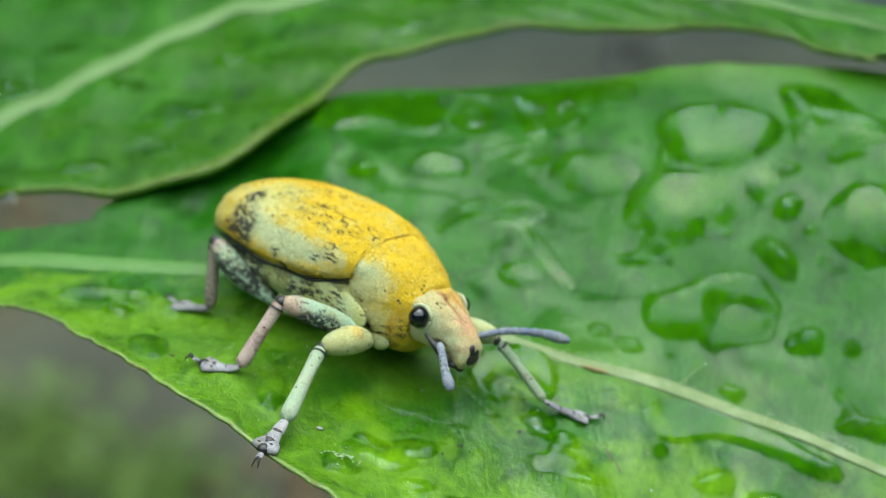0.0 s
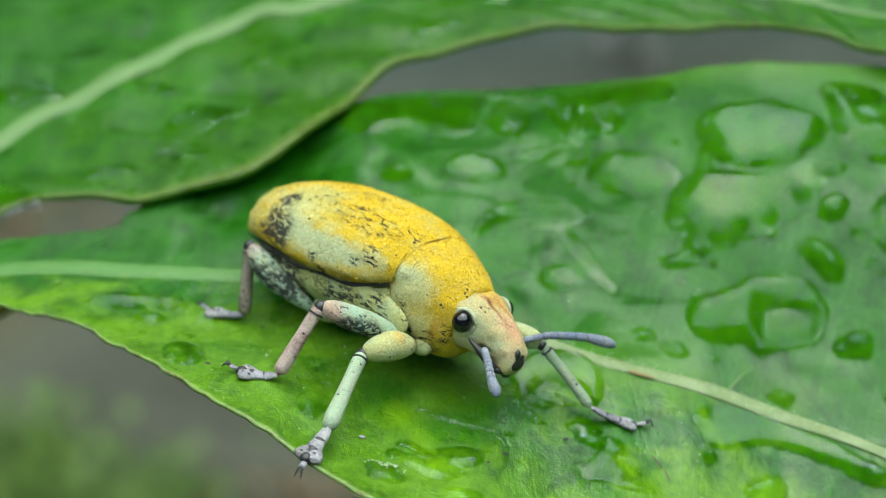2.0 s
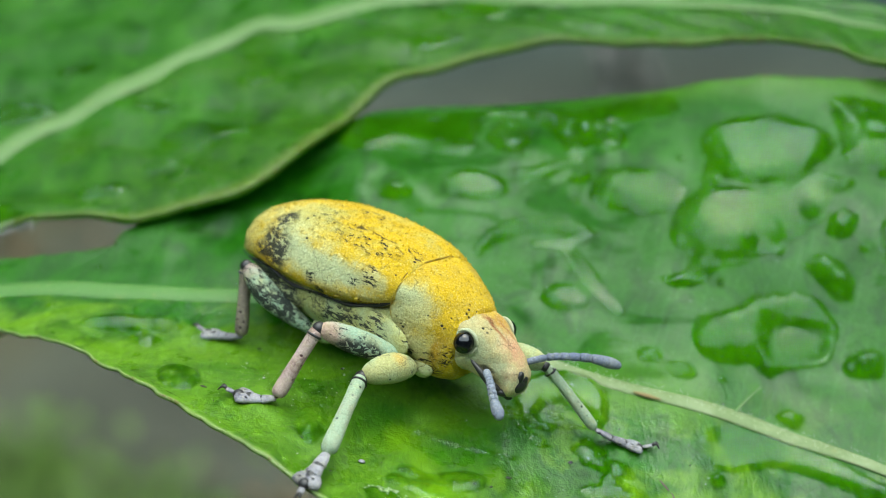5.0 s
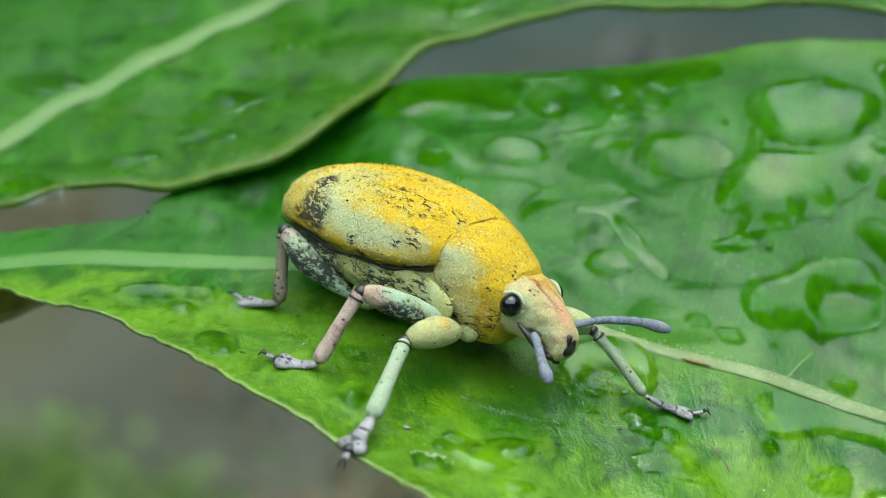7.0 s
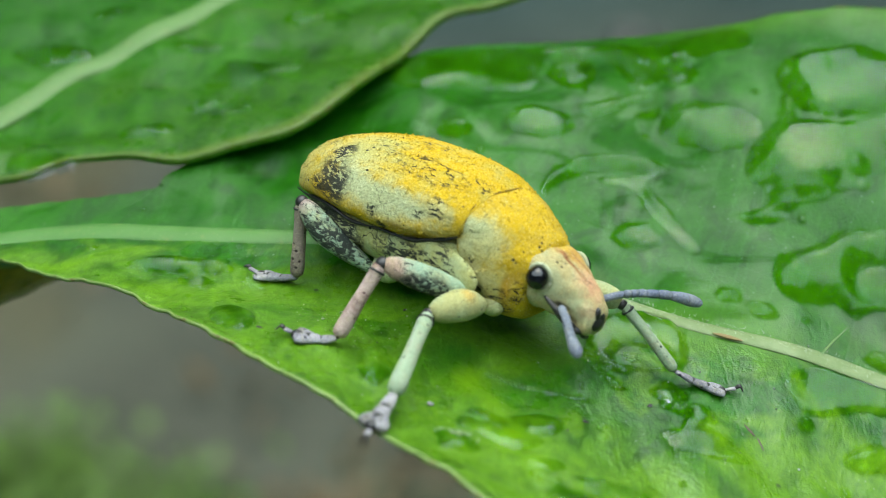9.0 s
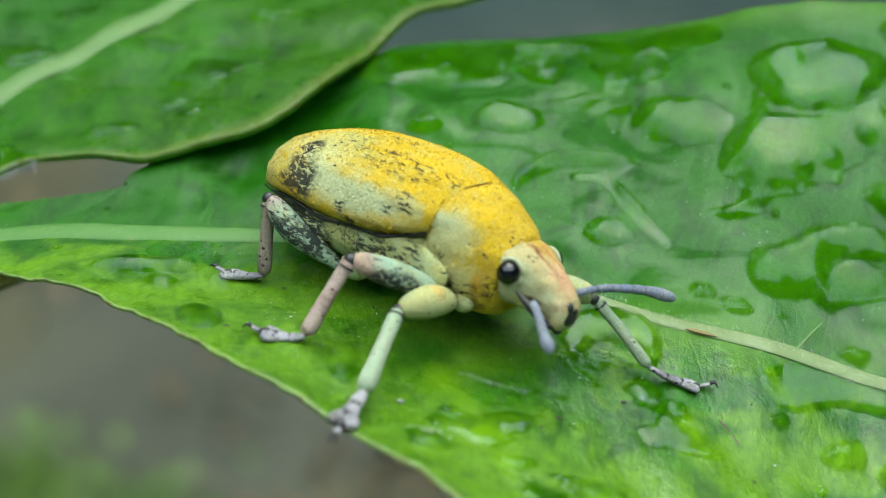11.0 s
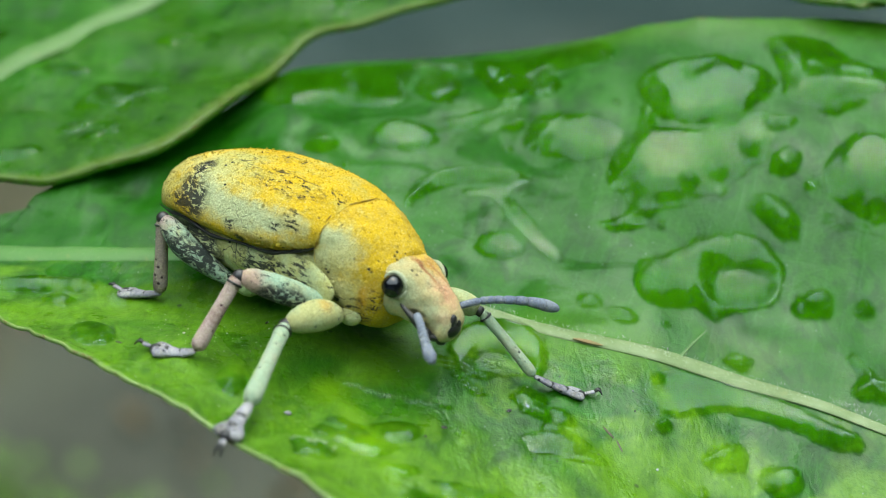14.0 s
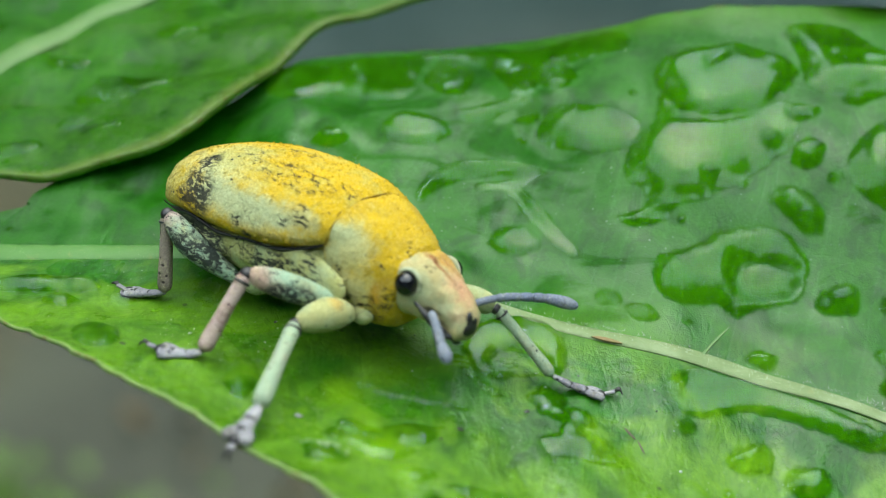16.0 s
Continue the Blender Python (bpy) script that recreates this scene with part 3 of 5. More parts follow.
def leaf_z(x, y, fine=1.0):
    """Height of the main leaf's upper face; fine 0 leaves its small unevenness out."""
    x, y = np.asarray(x, float), np.asarray(y, float)
    xc, yc = np.clip(x, -18, 14), np.minimum(y, 17)
    z = (-0.698 - 0.1384 * xc - 0.1233 * yc - 0.00284 * xc**2 + 0.02843 * xc * yc + 0.01276 * yc**2 - 0.0002425 * xc**2 * yc - 0.001404 * xc * yc**2)
    z = z + np.where(x > 14, -0.03 * (x - 14), 0) + np.where(x < -18, 0.12 * (x + 18), 0)
    # the far half swells upwards towards the tip
    u, w = np.clip((x - 7) / 7, 0, 1), np.clip((y - 1.5) / 9, 0, 1)
    z = z + 2.1 * u * u * (3 - 2 * u) * w * w * (3 - 2 * w)
    for bx, by, amount, size in ((-7.5, 2.7, -0.12, 1.7), (-5.9, -2.4, 0.2, 1.5), (-3.4, -7.0, -0.5, 1.3), (7.9, -1.9, 0.2, 1.5)):
        z = z + amount * np.exp(-((x - bx) ** 2 + (y - by) ** 2) / (2 * size**2))
    inward = np.interp(x, [p[0] for p in FAR[2:12]], [p[1] for p in FAR[2:12]]) - y
    # the far margin hangs over
    hang = np.clip(6.8 - inward, 0, 8)
    z = z - 0.4 * (np.sqrt(hang**2 + 2.2) - 1.483) * np.clip((x + 10) / 5, 0, 1) * np.clip((15 - x) / 7, 0, 1)
    ridges = np.clip((y - 5.5) / 4, 0, 1) * np.clip(inward / 3, 0.12, 1) * np.clip((15 - x) / 8, 0.15, 1)
    z = z + fine * 0.17 * ridges * wob(0.55 * x, y, 3.6, 17)
    calm = 1 - 0.9 * np.exp(-(((y - np.interp(x, [p[0] for p in MID], [p[1] for p in MID])) / 1.6) ** 2))
    calm = calm * np.clip((inward + 0.5) / 3.5, 0.1, 1)
    return z + fine * (calm * 0.16 * wob(x, y, 6.0, 3) + calm * 0.05 * wob(x, y, 2.2, 4))


def blade(name, far, mid, near, height, n_along, n_half, material, quilt=0.07, veins=4.6, curl=0.0, ragged=1.0):
    """A leaf blade between two margins and a midrib, all given in plan, laid on a height function."""
    e_far, e_mid, e_near = glide(far, n_along), glide(mid, n_along), glide(near, n_along)
    step = np.r_[0, np.cumsum(np.linalg.norm(np.diff(e_mid, axis=0), axis=1))]
    v = np.linspace(-1, 1, 2 * n_half + 1)
    w = np.abs(v) ** 0.9
    edge = np.where(v[None, :, None] > 0, e_far[:, None], e_near[:, None])
    xy = e_mid[:, None] + (edge - e_mid[:, None]) * w[None, :, None]
    across = np.linalg.norm(xy - e_mid[:, None], axis=2) * np.sign(v)
    along = np.repeat(step[:, None], len(v), 1)
    phase = along - 0.55 * np.abs(across) + 0.5 * wob(xy[..., 0], xy[..., 1], 5.0, 9)
    rough_edge = ragged * np.where(v > 0, 0.03, 0.09) * np.exp(-np.linalg.norm(edge - xy, axis=2) / 0.5)
    xy = xy + rough_edge[..., None] * np.stack([wob(xy[..., 0], xy[..., 1], 1.6, 5), wob(xy[..., 0], xy[..., 1], 1.4, 6)], -1)
    z = height(xy[..., 0], xy[..., 1])
    z = z + quilt * (np.abs(np.sin(np.pi * phase / veins)) - 0.6) * np.clip(np.abs(across) / 1.5, 0, 1) * (1 - np.abs(v) ** 8)
    z = z - 0.02 * np.exp(-((across / 0.9) ** 2)) + curl * np.abs(v) ** 6
    verts = np.stack([xy[..., 0], xy[..., 1], z], -1).reshape(-1, 3)
    me = mesh_from(name, verts, grid_faces(n_along, len(v)), material)
    loops = np.empty(len(me.loops), dtype=np.int32)
    me.loops.foreach_get("vertex_index", loops)
    for layer, a, b in (("grain", along, across), ("rim", np.repeat(v[None], n_along, 0), along * 0)):
        uv = np.stack([a.ravel(), b.ravel()], -1)[loops]
        me.uv_layers.new(name=layer).data.foreach_set("uv", uv.ravel())
    me.flip_normals()
    return me


def rib(points, height, radii, lift, flat=0.75, n=160):
    p = glide(points, n)
    z = np.convolve(np.pad(height(p[:, 0], p[:, 1]), 1, mode="edge"), np.ones(3) / 3, "valid") + lift
    r = glide([[a] for a in radii], n)[:, 0] * (1 + 0.04 * wob(p[:, 0], p[:, 1], 2.0, 8))
    return tube(np.column_stack([p, z])[::2], r[::8], n, 14, flat)


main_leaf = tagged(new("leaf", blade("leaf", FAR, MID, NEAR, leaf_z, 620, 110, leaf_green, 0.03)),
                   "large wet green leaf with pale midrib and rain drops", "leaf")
thick = main_leaf.modifiers.new("thickness", "SOLIDIFY")
thick.thickness, thick.offset = 0.13 * MM, -1
rv, rf = rib(MID, leaf_z, [0.5, 0.5, 0.5, 0.46, 0.36, 0.22, 0.29, 0.37, 0.27, 0.22, 0.2, 0.18, 0.16], -0.03, 0.28)
part("midrib", mesh_from("midrib", rv, rf, rib_pale), main_leaf, "pale fuzzy raised midrib")
ex = np.linspace(7.5, 17.0, 40)
ey = np.interp(ex, [p[0] for p in MID], [p[1] for p in MID]) - 0.27 + 0.12 * np.clip((ex - 12) / 3, 0, 1)
ev, ef = tube(np.column_stack([ex, ey, leaf_z(ex, ey) + 0.005]), 0.035 + 0.02 * np.sin(ex * 2.9) * np.sin(ex * 1.3), 90, 8, 0.5)
part("midrib_edge", mesh_from("midrib_edge", ev, ef, rib_brown), main_leaf, "brownish scarred edge of the midrib")

w_ = glide([(12.0, 0.15), (12.4, 0.68), (12.88, 1.25), (13.3, 1.7)], 60)
ev, ef = tube(np.column_stack([w_, leaf_z(w_[:, 0], w_[:, 1]) + 0.014]), np.linspace(0.07, 0.035, 30), 90, 8, 0.35)
part("side_vein", mesh_from("side_vein", ev, ef, rib_green), main_leaf, "pale side vein leaving the midrib")

stain_x = np.linspace(8.2, 9.3, 12)
stain_y = np.interp(stain_x, [p[0] for p in MID], [p[1] for p in MID]) - 0.3
ev, ef = tube(np.column_stack([stain_x, stain_y, leaf_z(stain_x, stain_y) + 0.07]), 0.1 * np.sin(np.linspace(0.3, 2.9, 12)), 30, 8, 0.5)
part("midrib_stain", mesh_from("midrib_stain", ev, ef, rib_brown), main_leaf, "rust-brown stain on the midrib")
rs = np.random.RandomState(303)
hair_v, hair_f = [], []
for k in range(320):
    hx = rs.uniform(4.5, 19.0)
    hy = float(np.interp(hx, [p[0] for p in MID], [p[1] for p in MID])) + rs.uniform(-0.1, 0.36)
    base_ = np.array([hx, hy, float(leaf_z(hx, hy)) + 0.09])
    tip_ = base_ + np.array([rs.normal(0, 0.05), rs.normal(0.05, 0.05), rs.uniform(0.03, 0.08)])
    b_ = len(hair_v)
    hair_v.extend([base_ + (0.011, 0, 0), base_ + (-0.006, 0.01, 0), base_ + (-0.006, -0.01, 0), tip_])
    hair_f.extend([[b_, b_ + 1, b_ + 3], [b_ + 1, b_ + 2, b_ + 3], [b_ + 2, b_, b_ + 3]])
hair_white = Nodes("pale_hair").done(Base_Color=(0.34, 0.4, 0.26), Roughness=0.8)
fuzz_ob = part("midrib_fuzz", mesh_from("midrib_fuzz", hair_v, hair_f, hair_white, False), main_leaf, "fine pale hairs on the midrib")
fuzz_ob["kind"] = "stuff"


# ---- the leaf behind, lying over the far margin ----
def back_z(x, y):
    x, y = np.asarray(x, float), np.asarray(y, float)
    return 1.212 + 0.112 * np.minimum(x, 14) + 0.05 * np.maximum(x - 14, 0) - 0.092 * y + 0.16 * wob(x, y, 10.0, 13) + 0.1 * wob(x, y, 5.0, 14) + 0.55 * np.exp(-((x + 6) / 4.5) ** 2 - ((y - 11.5) / 4.0) ** 2)


B_NEAR = [(-36, 0.39), (-24, 7.91), (-16.5, 10.38), (-11.8, 9.78), (-9.2, 10.19), (-6.85, 10.8), (-4.6, 13.45), (-2.25, 17.4), (0.3, 19.58), (5.5, 20.87), (10.8, 19.88), (14.9, 19.87), (18.5, 18.03), (20.9, 16.48), (23, 16.1), (28, 12.4)]
B_MID = [(-36, 1), (-27, 8), (-21, 13.09), (-17.7, 16.95), (-15.5, 18.45), (-13.2, 20.5), (-10.7, 23.07), (-8, 24.91), (-5.5, 24.97), (0, 26.6), (6, 24.8), (12, 23.6), (18, 21.3), (23, 18.6), (28, 15), (32, 12.5)]
B_FAR = [(-37, 2), (-35, 12), (-32, 22), (-29, 28), (-25, 32), (-21, 34.5), (-16, 36), (-11, 36), (-5, 35.5), (3, 31), (11, 27), (18, 23.6), (24, 20.6), (29, 17), (33, 14.5), (34, 12)]
back_leaf = tagged(new("leaf", blade("back_leaf", B_FAR, B_MID, B_NEAR, back_z, 260, 60, leaf_back, 0.24, 5.0, ragged=0.2)),
                   "broad green leaf overlapping the wet leaf's margin", "leaf")
thick = back_leaf.modifiers.new("thickness", "SOLIDIFY")
thick.thickness, thick.offset = 0.3 * MM, -1
rv, rf = rib(B_MID, back_z, [0.6] * 6 + [0.4, 0.2, 0.08, 0.05], 0.02, 0.3)
part("midrib", mesh_from("midrib", rv, rf, rib_green), back_leaf, "pale thick midrib")

# ---- an older leaf lower down ----
def low_z(x, y):
    x, y = np.asarray(x, float), np.asarray(y, float)
    return -8.2 + 0.06 * (x + 15) + 0.03 * (y - 9) + 0.3 * wob(x, y, 8.0, 44)


low_leaf = tagged(new("leaf", blade("low_leaf", [(-58, 15), (-45, 15.5), (-30, 15.4), (-21, 14.6), (-15.2, 13)], [(-58, 14.2), (-45, 13.4), (-30, 12.9), (-21, 12.7), (-15, 12.4)], [(-58, 13), (-45, 10.3), (-30, 9.4), (-21, 9.9), (-15.2, 11.6)],
                                    low_z, 60, 16, leaf_old)), "old olive-brown leaf below the wet leaf", "leaf")
thick = low_leaf.modifiers.new("thickness", "SOLIDIFY")
thick.thickness, thick.offset = 0.3 * MM, -1
rv, rf = rib([(-58, 14.2), (-45, 13.4), (-30, 12.9), (-21, 12.7), (-15.6, 12.45)], low_z, [0.4] * 10, 0.0, 0.5)
part("midrib", mesh_from("midrib", rv, rf, rib_pale), low_leaf)

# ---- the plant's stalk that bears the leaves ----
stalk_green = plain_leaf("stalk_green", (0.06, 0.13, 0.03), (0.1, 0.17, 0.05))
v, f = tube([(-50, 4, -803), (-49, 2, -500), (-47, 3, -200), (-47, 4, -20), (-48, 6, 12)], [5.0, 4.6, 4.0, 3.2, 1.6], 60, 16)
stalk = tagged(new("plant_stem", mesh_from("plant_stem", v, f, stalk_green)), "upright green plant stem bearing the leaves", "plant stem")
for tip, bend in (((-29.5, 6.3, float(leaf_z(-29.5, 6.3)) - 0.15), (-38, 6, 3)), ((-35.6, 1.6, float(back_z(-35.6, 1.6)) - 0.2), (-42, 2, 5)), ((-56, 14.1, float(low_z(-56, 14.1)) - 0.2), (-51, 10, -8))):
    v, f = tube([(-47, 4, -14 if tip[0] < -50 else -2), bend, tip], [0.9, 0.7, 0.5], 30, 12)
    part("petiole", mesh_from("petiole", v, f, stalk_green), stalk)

# ---- plants and litter on the ground ----
rs = np.random.RandomState(77)
sprout_green, litter_brown = plain_leaf("sprout_leaf", (0.11, 0.195, 0.035), (0.15, 0.25, 0.045)), plain_leaf("dry_leaf", (0.14, 0.1, 0.05), (0.21, 0.15, 0.08))
litter_grey = plain_leaf("grey_litter", (0.14, 0.13, 0.12), (0.2, 0.19, 0.17))
for sx_, sy_, spread, many, stuff_ in ((-118, 271, 22, 420, 0), (-80, 260, 20, 260, 0), (-150, 268, 26, 240, 0), (-34, 256, 30, 60, 1), (-14, 280, 16, 24, 1), (-66, 306, 22, 8, 1), (62, 470, 12, 20, 2), (-128, 380, 30, 16, 1)):
    sx_, sy_, spread = sx_ * 2.25, (sy_ + 46) * 2.25 - 46, spread * 1.9
    spots = np.column_stack([sx_ + spread * rs.normal(0, 0.6, many), sy_ + spread * rs.normal(0, 0.6, many), -792 + np.abs(rs.normal(0, 8 if stuff_ else 18, many))])
    what = (("seedling_clump", "low bright green seedlings on the ground", "seedling", sprout_green), ("dry_leaf_litter", "brown dry leaf litter on damp earth", "leaf litter", litter_brown), ("dry_leaf_litter", "pale grey leaf litter on damp earth", "leaf litter", litter_grey))[stuff_]
    tagged(new(what[0], foliage(what[0], spots, 26 if stuff_ else 15, what[3], int(sx_) % 97)), what[1], what[2], kind="stuff")

# ---- water on the leaf ----
drop_count = 0
wet_maps = {}
for blade_ob in (main_leaf, back_leaf):
    xyz = np.empty(len(blade_ob.data.vertices) * 3)
    blade_ob.data.vertices.foreach_get("co", xyz)
    wet_maps[blade_ob.name] = (xyz.reshape(-1, 3)[:, :2] / MM, np.zeros(len(xyz) // 3))


def pool_field(x, y, pools, holes, seed):
    """Distance inside the outline of a body of water, in millimetres: positive where it is wet."""
    size = max(max(a, b) for _, _, a, b in pools)
    wx, wy = x + 0.16 * size * wob(x, y, 1.9 * size, seed), y + 0.13 * size * wob(x, y, 1.7 * size, seed + 50)
    f = np.full(np.shape(x), -9.0)
    for cx, cy, a, b in pools:
        g = (1 - np.sqrt(((wx - cx) / a) ** 2 + ((wy - cy) / b) ** 2)) * min(a, b)
        k = 0.18 * min(a, b)
        h = np.clip(0.5 + 0.5 * (g - f) / k, 0, 1)
        f = f * (1 - h) + g * h + k * h * (1 - h)
    for cx, cy, a, b in holes:
        f = np.minimum(f, (np.sqrt(((wx - cx) / a) ** 2 + ((wy - cy) / b) ** 2) - 1) * min(a, b))
    return f


def water(pools, holes, depth, label, base=main_leaf, height=leaf_z, cell=0.07):
    """One body of water: ellipses (x, y, a, b) run together, less the holes, domed by surface tension."""
    global drop_count
    drop_count += 1
    e = np.array(pools)
    x0, x1 = (e[:, 0] - e[:, 2]).min() - 0.4, (e[:, 0] + e[:, 2]).max() + 0.4
    y0, y1 = (e[:, 1] - e[:, 3]).min() - 0.4, (e[:, 1] + e[:, 3]).max() + 0.4
    nx, ny = int((x1 - x0) / cell) + 2, int((y1 - y0) / cell) + 2
    x, y = np.meshgrid(np.linspace(x0, x1, nx), np.linspace(y0, y1, ny))
    f = pool_field(x, y, pools, holes, drop_count)
    leaf_xy, leaf_wet = wet_maps[base.name]
    near = (leaf_xy[:, 0] > x0) & (leaf_xy[:, 0] < x1) & (leaf_xy[:, 1] > y0) & (leaf_xy[:, 1] < y1)
    leaf_wet[near] = np.maximum(leaf_wet[near], np.clip(pool_field(leaf_xy[near, 0], leaf_xy[near, 1], pools, holes, drop_count) / 0.2 + 0.7, 0, 1))
    rise = 1.9 * depth
    top = np.where(f > 0, depth * (1 - (1 - np.clip(f / rise, 0, 1)) ** 2.2), np.maximum(f, -0.25))
    z = height(x, y) + top + 0.02
    keep = (f > -0.12)
    v = np.stack([x, y, z], -1).reshape(-1, 3)
    faces = [q for q in grid_faces(ny, nx) if keep.ravel()[q].any()]
    used = np.unique(np.array(faces).ravel())
    back = np.zeros(len(v), int)
    back[used] = np.arange(len(used))
    me = mesh_from("water_drop", v[used], back[np.array(faces)].tolist(), water_clear)
    ob = tagged(new("water_drop", me), label, "water drop", "rain drops on the leaf")
    ob.visible_shadow = False
    return ob


def inside_of(x, y, outline):
    """Distance inside a smooth closed outline, in millimetres; negative outside it."""
    n = len(outline)
    ring_ = glide([outline[-2], outline[-1], *outline, outline[0], outline[1]], 8 * (n + 3) + 1)[16:-8]
    a, b = ring_[:-1], ring_[1:]
    p = np.stack([np.ravel(x), np.ravel(y)], -1)[:, None]
    d = b - a
    u = np.clip(((p - a) * d).sum(-1) / np.maximum((d * d).sum(-1), 1e-9), 0, 1)
    away = np.linalg.norm(p - a - u[..., None] * d, axis=-1).min(1)
    over = (a[:, 1] > p[..., 1]) != (b[:, 1] > p[..., 1])
    cut = a[:, 0] + (p[..., 1] - a[:, 1]) * d[:, 0] / np.where(np.abs(d[:, 1]) < 1e-9, 1e-9, d[:, 1])
    odd = (over & (p[..., 0] < cut)).sum(1) % 2
    return np.where(odd == 1, away, -away).reshape(np.shape(x))


def puddle(outline, depth, rise, label, hole=None, lean=None, lumps=(), cell=0.06):
    """A body of water with the given outline, levelled by its weight and domed towards its rim; hole: a dry spot in it;
    lean: the way towards its deeper side; lumps: swellings (x, y, radius, height)."""
    global drop_count
    drop_count += 1
    o = np.array(outline)
    (x0, y0), (x1, y1) = o.min(0) - 0.4, o.max(0) + 0.4
    nx, ny = int((x1 - x0) / cell) + 2, int((y1 - y0) / cell) + 2
    x, y = np.meshgrid(np.linspace(x0, x1, nx), np.linspace(y0, y1, ny))

    def field(x, y):
        wx, wy = x + 0.05 * wob(x, y, 0.9, drop_count), y + 0.05 * wob(x, y, 0.8, drop_count + 40)
        f = inside_of(wx, wy, outline)
        return f if hole is None else np.minimum(f, -inside_of(wx, wy, hole))

    f = field(x, y)
    leaf_xy, leaf_wet = wet_maps[main_leaf.name]
    near = (leaf_xy[:, 0] > x0) & (leaf_xy[:, 0] < x1) & (leaf_xy[:, 1] > y0) & (leaf_xy[:, 1] < y1)
    leaf_wet[near] = np.maximum(leaf_wet[near], np.clip(field(leaf_xy[near, 0], leaf_xy[near, 1]) / 0.35 + 0.45, 0, 1))
    much, wide_ = 1.0, rise
    if lean:
        side = ((x - o[:, 0].mean()) * lean[0] + (y - o[:, 1].mean()) * lean[1]) / (0.5 * np.ptp(o @ np.array(lean)))
        much, wide_ = np.clip(0.55 + 0.55 * side, 0.07, 1.1), rise * np.clip(0.7 + 0.5 * side, 0.35, 1.2)
    u = np.clip(f / wide_, 0, 1)
    dome = much * depth * (1 - (1 - u) ** 1.6) * (1 + 0.1 * u * wob(x, y, 2.6, drop_count + 7))
    for lx, ly, lr, lh in lumps:
        dome = dome + lh * np.clip(1 - ((x - lx) ** 2 + (y - ly) ** 2) / lr**2, 0, 1)
    land = leaf_z(x, y)
    z = land + np.where(f > 0, dome, np.maximum(f, -0.25)) + 0.02
    z = np.where(f > 0, np.maximum(z + 0.8 * u * (leaf_z(x, y, 0.0) - land), land + 0.03), z)
    keep = (f > -0.12).ravel()
    faces = np.array([q for q in grid_faces(ny, nx) if keep[q].any()])
    used, where = np.unique(faces.ravel(), return_inverse=True)
    me = mesh_from("water_drop", np.stack([x, y, z], -1).reshape(-1, 3)[used], where.reshape(-1, 4).tolist(), water_clear)
    ob = tagged(new("water_drop", me), label, "water drop", "rain drops on the leaf")
    ob.visible_shadow = False
    return ob


puddle([(-3.86, 16.71), (-0.71, 16.82), (2.66, 17.56), (6.32, 17.88), (8.80, 18.23), (11.10, 17.23), (11.25, 15.34), (9.73, 15.51), (8.32, 15.57), (7.33, 13.51), (6.32, 13.33), (5.70, 15.48), (4.80, 16.51), (3.17, 16.80), (2.48, 13.87), (1.42, 13.55), (-0.69, 14.53), (-2.55, 14.23)], 0.12, 0.5, "thin film of rain water on the drooping leaf margin")
puddle([(12.09, 11.68), (11.93, 12.97), (12.53, 13.80), (13.93, 14.05), (15.41, 14.47), (16.68, 13.74), (17.54, 13.02), (17.22, 11.80), (16.16, 10.65), (15.06, 10.08), (13.61, 10.05), (12.57, 10.56)], 0.42, 0.8, "broad flat rain puddle under the far leaf margin")
puddle([(12.06, 11.80), (12.44, 11.28), (12.44, 10.17), (13.58, 9.81), (14.97, 9.88), (16.19, 10.54), (16.82, 10.55), (16.94, 9.63), (16.67, 8.84), (16.07, 8.20), (15.28, 7.58), (14.07, 6.82), (13.18, 6.49), (12.10, 6.41), (11.41, 5.90), (10.30, 5.62), (9.75, 6.16), (10.71, 6.50), (10.99, 6.90), (10.75, 7.45), (10.30, 7.81), (10.25, 8.56), (10.53, 9.23), (10.94, 9.74), (11.53, 10.20), (11.80, 11.10)], 0.62, 1.2, "winding rain puddle with a thick rounded rim", lean=(-1, 0.15), lumps=[(15.77, 8.81, 0.45, 0.3), (14.29, 7.71, 0.5, 0.25), (13.21, 7.23, 0.4, 0.28)])
puddle([(19.07, 8.66), (18.55, 7.56), (18.65, 6.74), (19.25, 6.08), (20.08, 5.72), (20.96, 5.76), (22.06, 6.20), (22.90, 7.25), (22.72, 8.53), (21.53, 9.31), (20.22, 9.48)], 0.55, 1.1, "broad domed rain puddle on the wet leaf")
puddle([(15.35, 6.41), (15.85, 6.90), (16.51, 6.91), (16.99, 6.52), (17.34, 6.01), (17.32, 5.39), (17.05, 5.10), (16.54, 5.19), (16.12, 5.62), (15.71, 6.11)], 0.5, 0.8, "oblong domed rain drop on the leaf")
puddle([(16.59, 2.74), (16.87, 3.13), (17.35, 3.27), (17.90, 3.38), (18.23, 3.02), (18.22, 2.55), (17.94, 2.18), (17.21, 2.03), (16.73, 2.30)], 0.55, 0.75, "clear domed rain drop with a bright rim")
puddle([(18.88, 2.43), (19.11, 2.79), (19.44, 2.94), (19.71, 2.64), (19.71, 2.28), (19.36, 2.10), (19.01, 2.18)], 0.4, 0.5, "small clear domed rain drop")
puddle([(9.52, 2.07), (9.80, 2.35), (10.28, 2.33), (10.72, 2.04), (10.82, 1.78), (10.50, 1.57), (9.93, 1.69)], 0.3, 0.5, "flat clear rain drop above the midrib")
